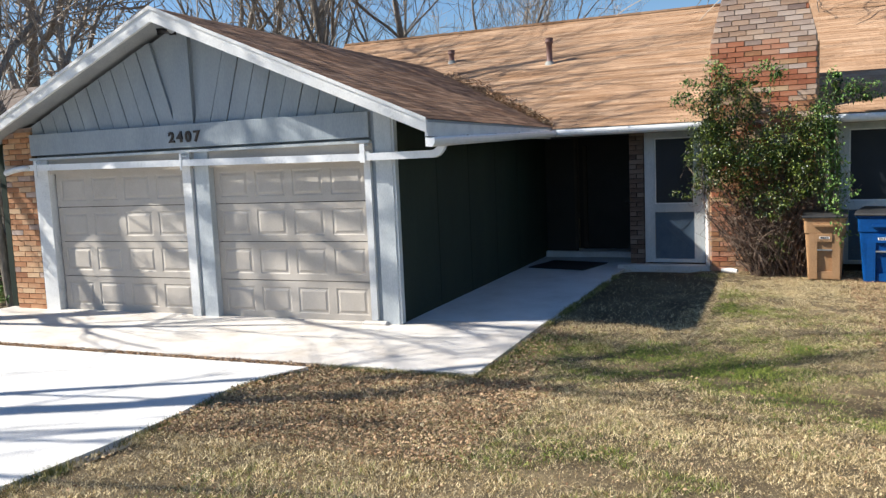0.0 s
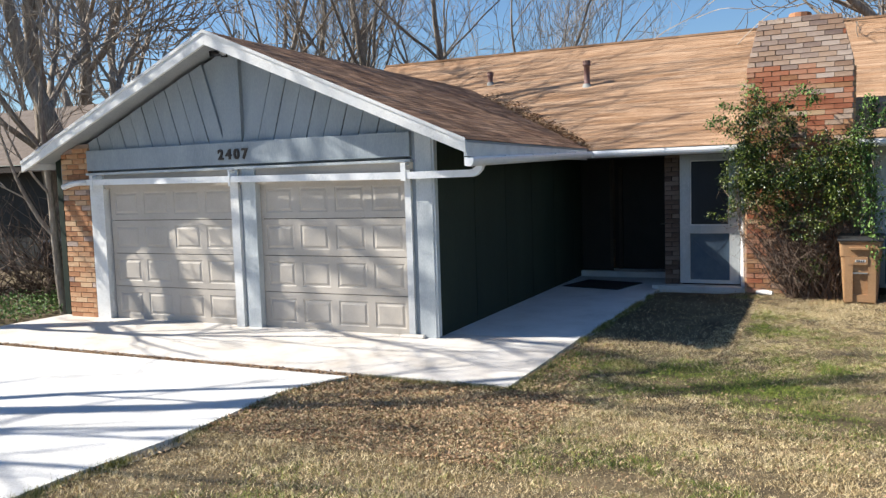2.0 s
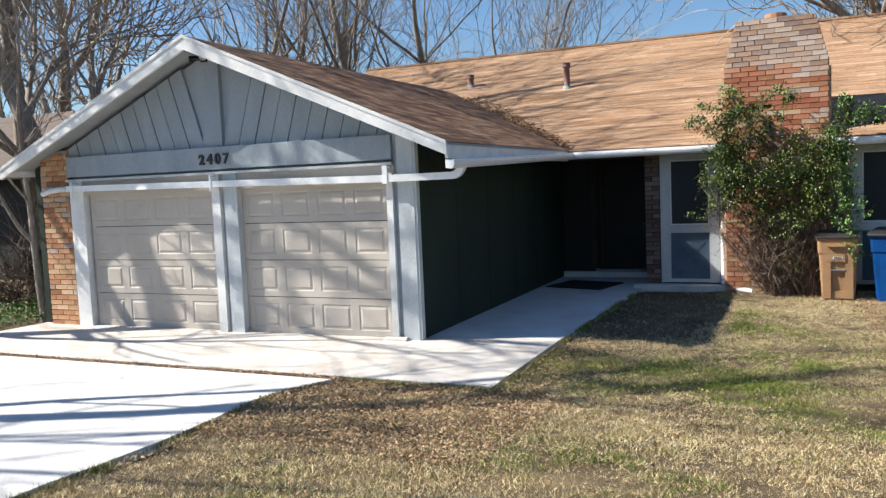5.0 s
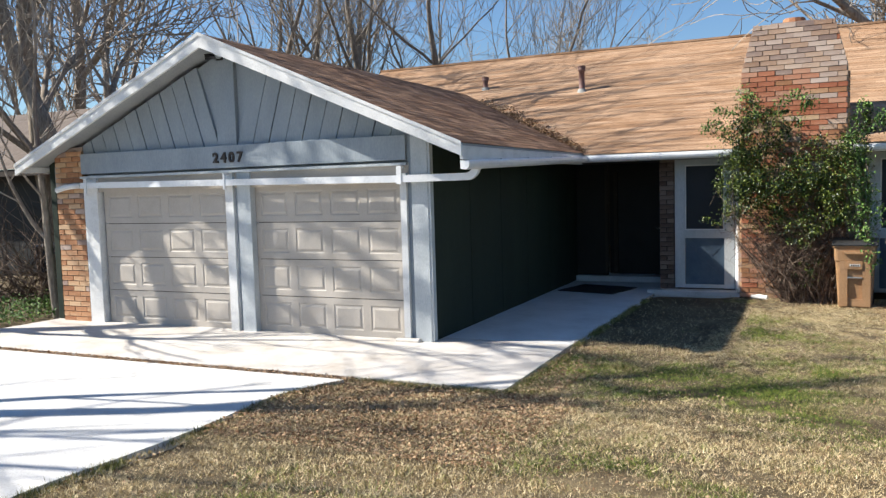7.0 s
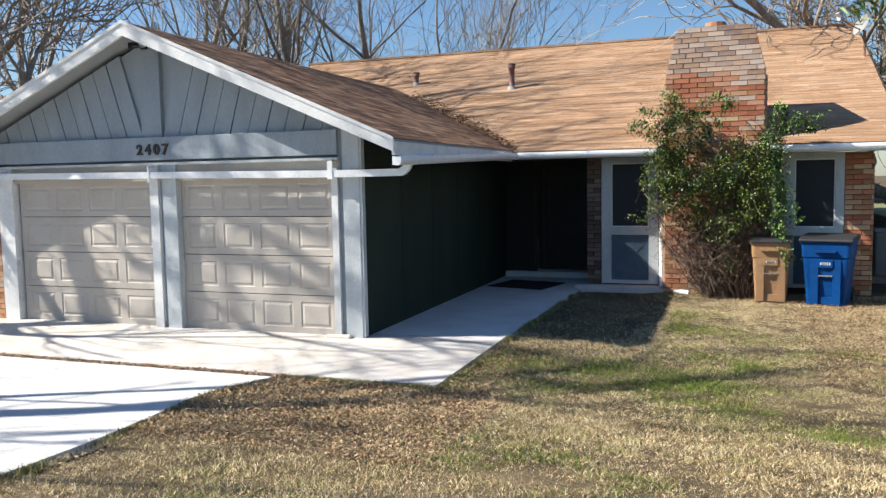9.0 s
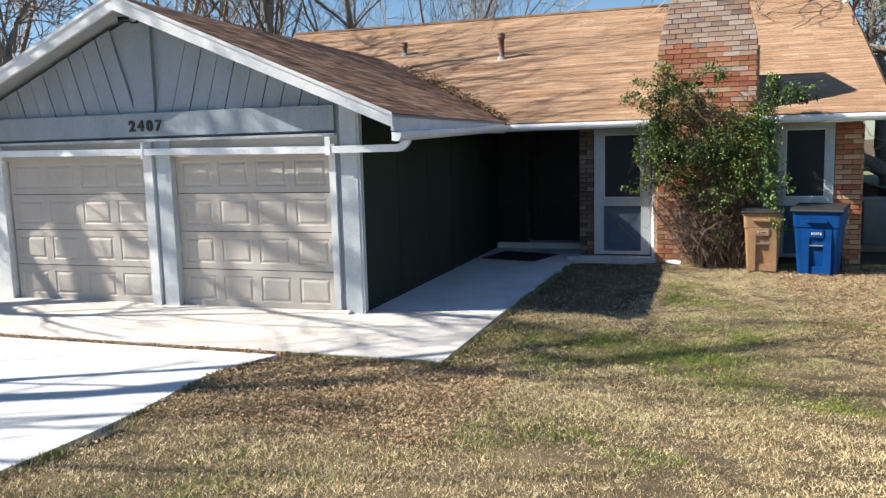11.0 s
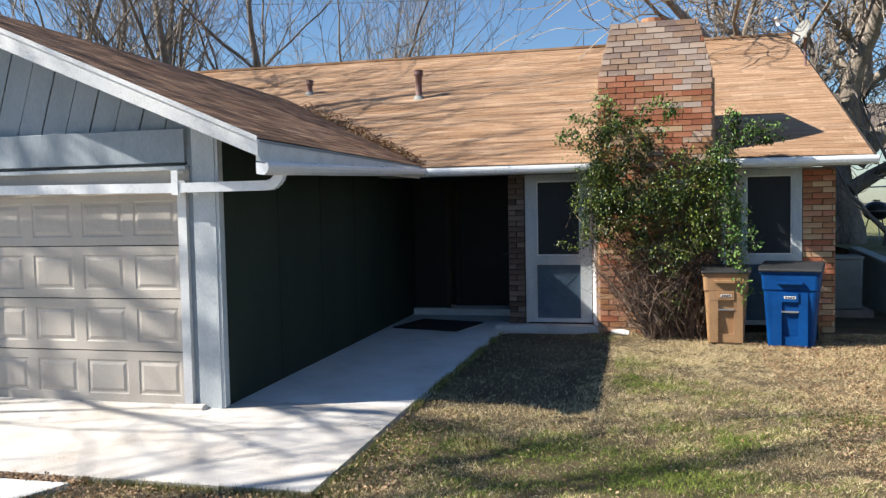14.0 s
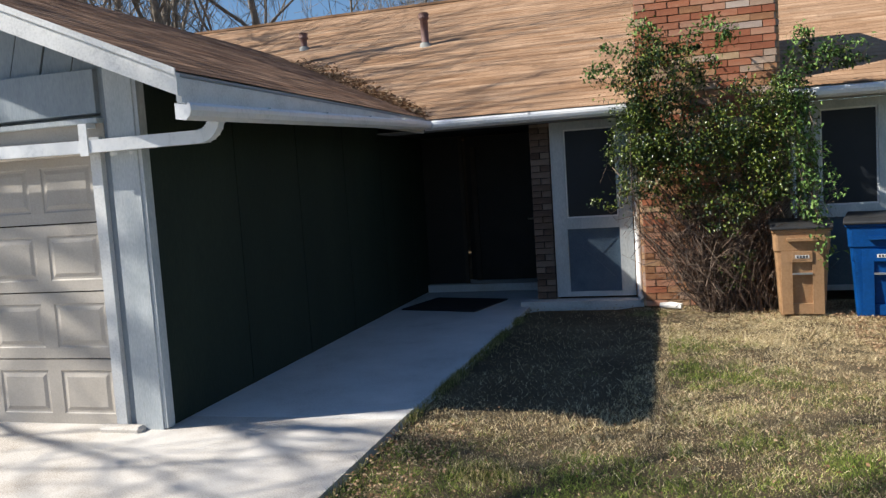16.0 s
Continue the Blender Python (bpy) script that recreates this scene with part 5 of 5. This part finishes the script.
def patch(x, y):
    """Smooth value noise, repeating only past sixty cells."""
    u, v = x * 0.5 + 20.3, y * 0.66 + 31.7
    i, j = np.floor(u).astype(int), np.floor(v).astype(int)
    f, g = u - i, v - j
    f, g = f * f * (3 - 2 * f), g * g * (3 - 2 * g)
    at = lambda a, b: LATTICE[a % 64, b % 64]
    return (at(i, j) * (1 - f) + at(i + 1, j) * f) * (1 - g) + (at(i, j + 1) * (1 - f) + at(i + 1, j + 1) * f) * g


def blades(name, x, y, h, w, lean, rng, material, label):
    """One narrow triangle a blade, set on the ground at x, y."""
    m = len(x)
    z = rise_np(x, y) - 0.018
    a, b = rng.uniform(0, 6.28, m), rng.uniform(0, 6.28, m)
    dx, dy = np.cos(a) * w, np.sin(a) * w
    v = np.empty((m, 3, 3), dtype=np.float32)
    v[:, 0] = np.stack([x - dx, y - dy, z], 1)
    v[:, 1] = np.stack([x + dx, y + dy, z], 1)
    v[:, 2] = np.stack([x + np.cos(b) * lean, y + np.sin(b) * lean, z + h], 1)
    me = bpy.data.meshes.new(name)
    me.vertices.add(3 * m)
    me.vertices.foreach_set("co", v.ravel())
    me.loops.add(3 * m)
    me.loops.foreach_set("vertex_index", np.arange(3 * m, dtype=np.int32))
    me.polygons.add(m)
    me.polygons.foreach_set("loop_start", np.arange(0, 3 * m, 3, dtype=np.int32))
    me.update(calc_edges=True)
    me.materials.append(M[material])
    return tagged(new(name, me), label, "grass", kind="stuff")


def grass():
    rng = np.random.default_rng(9)
    n = 1150000
    x = np.concatenate([rng.uniform(-1.0, 8.6, n), rng.uniform(-1.5, 11.0, 90000), rng.uniform(-10.5, -6.9, 9000), rng.uniform(-1.0, 14.0, 420000)])
    y = np.concatenate([5.4 - 12.2 * rng.uniform(0, 1, n), rng.uniform(-10.5, 5.4, 90000), rng.uniform(-1.6, 3.5, 9000), rng.uniform(-17.0, -6.8, 420000)])
    keep = ~on_slab(x, y) & ~((x > 7.8) & (y > 0.5))
    x, y = x[keep], y[keep]
    m = len(x)
    big, mid, tuft = patch(x, y), patch(x * 3.1 + 7, y * 3.3), patch(x * 14, y * 14)
    p = 1.0 * big + 0.75 * mid + 0.3 * tuft + rng.normal(size=m) * 0.22
    # bare soil beside the walk, grass thinned to darken the garage's shade there
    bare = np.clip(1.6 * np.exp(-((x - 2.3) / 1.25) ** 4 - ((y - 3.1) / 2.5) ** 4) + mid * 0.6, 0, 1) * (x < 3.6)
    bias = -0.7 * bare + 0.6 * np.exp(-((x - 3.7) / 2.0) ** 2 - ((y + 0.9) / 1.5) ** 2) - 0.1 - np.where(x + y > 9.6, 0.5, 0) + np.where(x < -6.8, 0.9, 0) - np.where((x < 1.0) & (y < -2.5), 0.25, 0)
    for cx, cy, cr in ((4.1, -1.75, 0.3), (4.6, -2.0, 0.22), (3.5, -1.4, 0.35), (5.4, -2.6, 0.3), (4.9, -5.2, 0.3), (3.0, -0.9, 0.3)):
        bias = bias + 0.75 * np.exp(-((x - cx) ** 2 + ((y - cy) * 1.6) ** 2) / cr ** 2)
    # thin and matted spots between fuller tufts
    full = np.clip(0.75 + 0.9 * tuft + 0.5 * mid, 0.25, 1.5)
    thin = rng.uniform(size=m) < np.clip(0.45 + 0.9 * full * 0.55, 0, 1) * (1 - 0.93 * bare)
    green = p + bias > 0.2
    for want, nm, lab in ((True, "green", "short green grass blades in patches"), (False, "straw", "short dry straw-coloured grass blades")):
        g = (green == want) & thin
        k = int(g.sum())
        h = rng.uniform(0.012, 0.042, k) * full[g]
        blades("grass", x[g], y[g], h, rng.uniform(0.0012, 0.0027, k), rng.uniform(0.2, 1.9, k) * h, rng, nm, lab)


M["green"] = shade("green_grass", [(0.05, 0.085, 0.012), (0.14, 0.195, 0.028), (0.31, 0.37, 0.07)], 1, 0.8, 0, 30, island=0.8)
M["edgegrass"] = shade("mixed_edge_grass", [(0.06, 0.075, 0.015), (0.15, 0.17, 0.04), (0.4, 0.34, 0.15)], 1, 0.8, 0, 30, island=0.9)
M["straw"] = shade("straw_grass", [(0.22, 0.15, 0.065), (0.54, 0.42, 0.215), (0.84, 0.7, 0.43)], 1, 0.85, 0, 30, island=0.9)
grass()


def edge_tufts():
    """Longer ragged grass where the lawn meets the concrete."""
    rng = np.random.default_rng(21)
    y1 = rng.uniform(-2.0, 5.1, 9000)
    x1 = np.interp(y1, [-2, 0.35, 3.0, 5.2], [1.74, 1.74, 1.8, 1.86]) + np.abs(rng.normal(size=9000)) * 0.05
    y2 = rng.uniform(-9.0, -2.1, 9000)
    x2 = np.interp(y2, [a for a, b in DRIVE], [b for a, b in DRIVE]) + np.abs(rng.normal(size=9000)) * 0.06
    x3 = rng.uniform(-0.05, 1.8, 4500)
    y3 = -2.0 - np.abs(rng.normal(size=4500)) * 0.05
    cx = np.array([1.85, 1.8, 4.5, 4.9, 3.4, 5.8, 2.6, 6.6])
    cy = np.array([-1.95, -1.6, -1.75, -5.4, 4.6, -3.2, -0.6, -2.3])
    k = rng.integers(0, 8, 5000)
    x4, y4 = cx[k] + rng.normal(size=5000) * 0.14, cy[k] + rng.normal(size=5000) * 0.09
    x, y = np.concatenate([x1, x2, x3, x4]), np.concatenate([y1, y2, y3, y4])
    keep = (y > -12) & ~((x < 1.76) & (y > -1.99)) & ((rng.uniform(size=len(x)) < np.clip(0.3 + 1.6 * patch(x * 4, y * 4), 0.05, 1)) | (np.arange(len(x)) > 22500))
    x, y = x[keep], y[keep]
    m = len(x)
    z = rise_np(x, y) - 0.02
    h = rng.uniform(0.025, 0.075, m)
    w = rng.uniform(0.0018, 0.0035, m)
    a, b = rng.uniform(0, 6.28, m), rng.uniform(0, 6.28, m)
    lean = rng.uniform(0.1, 0.9, m) * h
    dx, dy = np.cos(a), np.sin(a)
    v = np.stack([np.stack([x - dx * w, y - dy * w, z], 1), np.stack([x + dx * w, y + dy * w, z], 1), np.stack([x + np.cos(b) * lean, y + np.sin(b) * lean, z + h], 1)], 1).reshape(-1, 3)
    ob = arrays_mesh("grass", v, np.arange(m * 3).reshape(-1, 3), "edgegrass")
    tagged(ob, "longer green grass along the edges of the concrete", "grass", kind="stuff")


edge_tufts()


def litter():
    rng = np.random.default_rng(12)
    areas = [(9000, -0.6, 9.5, -9, 5.2, 0), (9000, -0.6, 2.6, -4.6, -2.1, 0), (20000, 5.3, 9.5, -1.0, 5.2, 0), (900, 1.75, 2.3, -2.2, 0.3, 0), (4500, -7.0, 0.05, -2.12, -1.975, 1), (350, 3.0, 5.5, 4.0, 4.8, 0)]
    P = []
    for n, x0, x1, y0, y1, joint in areas:
        x, y = rng.uniform(x0, x1, n), rng.uniform(y0, y1, n)
        if not joint:
            # most leaves left out beside the walk too, so its shade stays dark
            k = ~on_slab(x, y) & ~((x > 7.8) & (y > 0.5)) & ~((x < 3.4) & (y > 0.9) & (rng.uniform(size=n) < 0.8))
            x, y = x[k], y[k]
        P.append(np.stack([x, y, rise_np(x, y) + (0.012 if not joint else -0.0) + rng.uniform(0, 0.012, len(x))], 1))
    P = np.concatenate(P)
    D = rng.normal(size=P.shape) * np.array([1, 1, 0.25])
    v, f = leaf_cards(P, D, 0.028, 0.017, rng, 0.0)
    tagged(arrays_mesh("fallen_leaves", v, f, "litter"), "dry brown fallen leaves on the lawn and in the joint", "leaf litter", kind="stuff")
    # debris in the roof valley
    n = 1500
    t = rng.beta(1.2, 1.6, n)
    x = EX - t * 3.3 + rng.normal(size=n) * 0.05
    z = AZ - GS * (x - AX)
    y = HY + (z - HZ) / HS + 0.05 + rng.normal(size=n) * 0.14 * (0.5 + t)
    P = np.stack([x, y, np.maximum(z, HZ + HS * (y - HY)) + 0.025], 1)
    v, f = leaf_cards(P, rng.normal(size=P.shape) * np.array([1, 1, 0.3]), 0.06, 0.03, rng, 0.0)
    tagged(arrays_mesh("roof_debris", v, f, "litter"), "dry leaves gathered in the roof valley", "leaf litter", kind="stuff")


litter()


def weeds():
    rng = np.random.default_rng(15)
    n = 2600
    P = np.stack([rng.uniform(-9.6, -7.1, n), rng.uniform(-0.8, 3.0, n), rng.uniform(0, 0.16, n)], 1)
    D = rng.normal(size=P.shape) + np.array([0, 0, 0.8])
    v, f = leaf_cards(P, D, 0.09, 0.035, rng)
    tagged(arrays_mesh("ground_weeds", v, f, "ivy"), "low green weeds beside the garage", "weeds", kind="stuff")


weeds()
p_ = tube("newspaper", [(3.5, 5.02, 0.03), (3.62, 4.98, 0.035), (3.75, 4.93, 0.03)], [0.035, 0.045, 0.035], "paper", sides=8)
tagged(p_, "rolled white newspaper lying beside the shrub", "newspaper")
ds = empty("downspout", "white downspout at the window edge with a kicked-out foot", "downspout")
tube("pipe", [(3.25, 5.38, 2.36), (3.25, 5.38, 0.14)], 0.035, "gutterwhite", ds)
tube("foot", [(3.25, 5.38, 0.16), (3.26, 5.33, 0.1), (3.3, 5.2, 0.06)], 0.038, "gutterwhite", ds)
ds = empty("downspout", "white downspout behind the vine", "downspout")
tube("pipe", [(5.08, 5.0, 2.4), (5.08, 5.2, 2.3), (5.08, 5.36, 2.2), (5.08, 5.38, 0.05)], 0.035, "gutterwhite", ds)


# ---- bricks, last ----
def brick_mesh(name, w, h, d, material):
    bm = bmesh.new()
    b = 0.0025
    box_into(bm, -w / 2, w / 2, 0, d, -h / 2, h / 2)
    for v in bm.verts:
        if v.co.y < d / 2:
            v.co.x -= math.copysign(b, v.co.x)
            v.co.z -= math.copysign(b, v.co.z)
    me = bpy.data.meshes.new(name)
    bm.to_mesh(me)
    bm.free()
    me.materials.append(M[material])
    return me


BRICKS = {}


def lay(parent, x0, x1, y, z0, z1, pick, local=(0, 0, 0), taper=None, seed=1, budget=300, side=None):
    """Running bond on a face towards -y; side: the same on a face towards +x or -x."""
    rng = np.random.default_rng(seed)
    course, bw = 0.083, 0.262
    n = int((z1 - z0) / course)
    left = budget
    rest_v, rest_f = {}, {}
    for i in range(n):
        z = z0 + (i + 0.5) * course
        a, b = taper(z) if taper else (x0, x1)
        x = a - (bw / 2 if i % 2 else 0)
        while x < b - 0.02:
            xa, xb = max(x, a), min(x + bw, b) - 0.007
            x += bw
            if xb - xa < 0.03:
                continue
            w = round(xb - xa, 2)
            mat = pick(z, (xa + xb) / 2, rng)
            key = (w, mat)
            if key not in BRICKS:
                BRICKS[key] = brick_mesh("brick", w, 0.0765, 0.05, mat)
            if side:
                loc = Vector((side[0], xa + w / 2 + 0.0, z)) - Vector(local)
                rot = radians(90) if side[1] > 0 else radians(-90)
            else:
                loc = Vector(((xa + xb) / 2, y + rng.uniform(-0.004, 0.003), z)) - Vector(local)
                rot = 0.0
            if left > 0 and (z > 1.0 or budget < 290 or rng.uniform() < 0.35):
                ob = new("brick", BRICKS[key])
                ob.location, ob.rotation_euler = loc, (0, 0, rot)
                ob.parent = parent
                left -= 1
            else:
                vs, fs = rest_v.setdefault(mat, []), rest_f.setdefault(mat, [])
                k = len(vs)
                mm = Matrix.Translation(loc) @ Matrix.Rotation(rot, 4, "Z")
                vs += [tuple(mm @ v.co) for v in BRICKS[key].vertices]
                fs += [tuple(k + q for q in p.vertices) for p in BRICKS[key].polygons]
    for mat in rest_v:
        ob = arrays_mesh("bricks", rest_v[mat], rest_f[mat], mat, parent)
        ob["kind"] = "stuff"


def chimney_taper(z):
    t = max(0, (z - 3.74) / 0.74)
    return 3.33 + 0.19 * t, 4.92 - 0.19 * t


def chimney_pick(z, x, rng):
    g = (z - 3.62) * 2.2 + (x - 3.9) * 0.55 + rng.normal() * 0.24
    u = rng.uniform()
    if z > 3.1 and g > 0.1:
        return "brickgrey" if u < 0.55 else "brickcream" if u < 0.98 else "brickred"
    if z > 3.0:
        return "brickred" if u < 0.72 else "bricktan" if u < 0.9 else "brickgrey"
    return "brickred" if u < 0.3 else "bricktan" if u < 0.85 else "brickcream"


lay(chimney, 3.33, 4.92, 5.12, 0.0, 4.485, chimney_pick, local=(4.1, 5.15, 0), taper=chimney_taper, seed=3, budget=300)
lay(chimney, 5.17, 6.14, 0, 0.0, 3.72, lambda z, x, r: "bricktan" if r.uniform() < 0.7 else "brickgrey", local=(4.1, 5.15, 0), seed=5, budget=0, side=(4.95, 1))
lay(chimney, 5.17, 6.14, 0, 0.0, 3.72, lambda z, x, r: "bricktan" if r.uniform() < 0.7 else "brickgrey", local=(4.1, 5.15, 0), seed=6, budget=0, side=(3.3, -1))

tan = lambda z, x, r: "bricktan" if r.uniform() < 0.93 else "brickgrey"
rust = lambda z, x, r: "brickred" if r.uniform() < 0.45 else "bricktan"
# porch jamb: every brick in the colour darkened for eave shade
eave_shade = lambda z, x, r: "brickdark"
pier = box("wall_garage_pier", -6.68, -6.1, 0.03, 0.4, -0.1, 2.8, "mortar")
tagged(pier, "orange-tan brick pier at the garage corner", "wall", kind="structure")
lay(pier, -6.7, -6.09, 0.0, 0.0, 2.75, tan, seed=8, budget=170)
for nm, a, b, s in (("wall_front_brick", 1.93, 2.19, 11), ("wall_front_brick", 3.2, 3.32, 12), ("wall_front_brick", 6.16, 6.6, 13)):
    w = box(nm, a + 0.01, b - 0.01, FY + 0.035, FY + 0.048, 0.0, 2.3, "nbrwall")
    tagged(w, "tan and grey brick facing", "wall", kind="structure")
    lay(w, a, b, FY, 0.0, 2.35, eave_shade if a < 3 else rust if a > 6 else tan, seed=s, budget=120)
power_line()
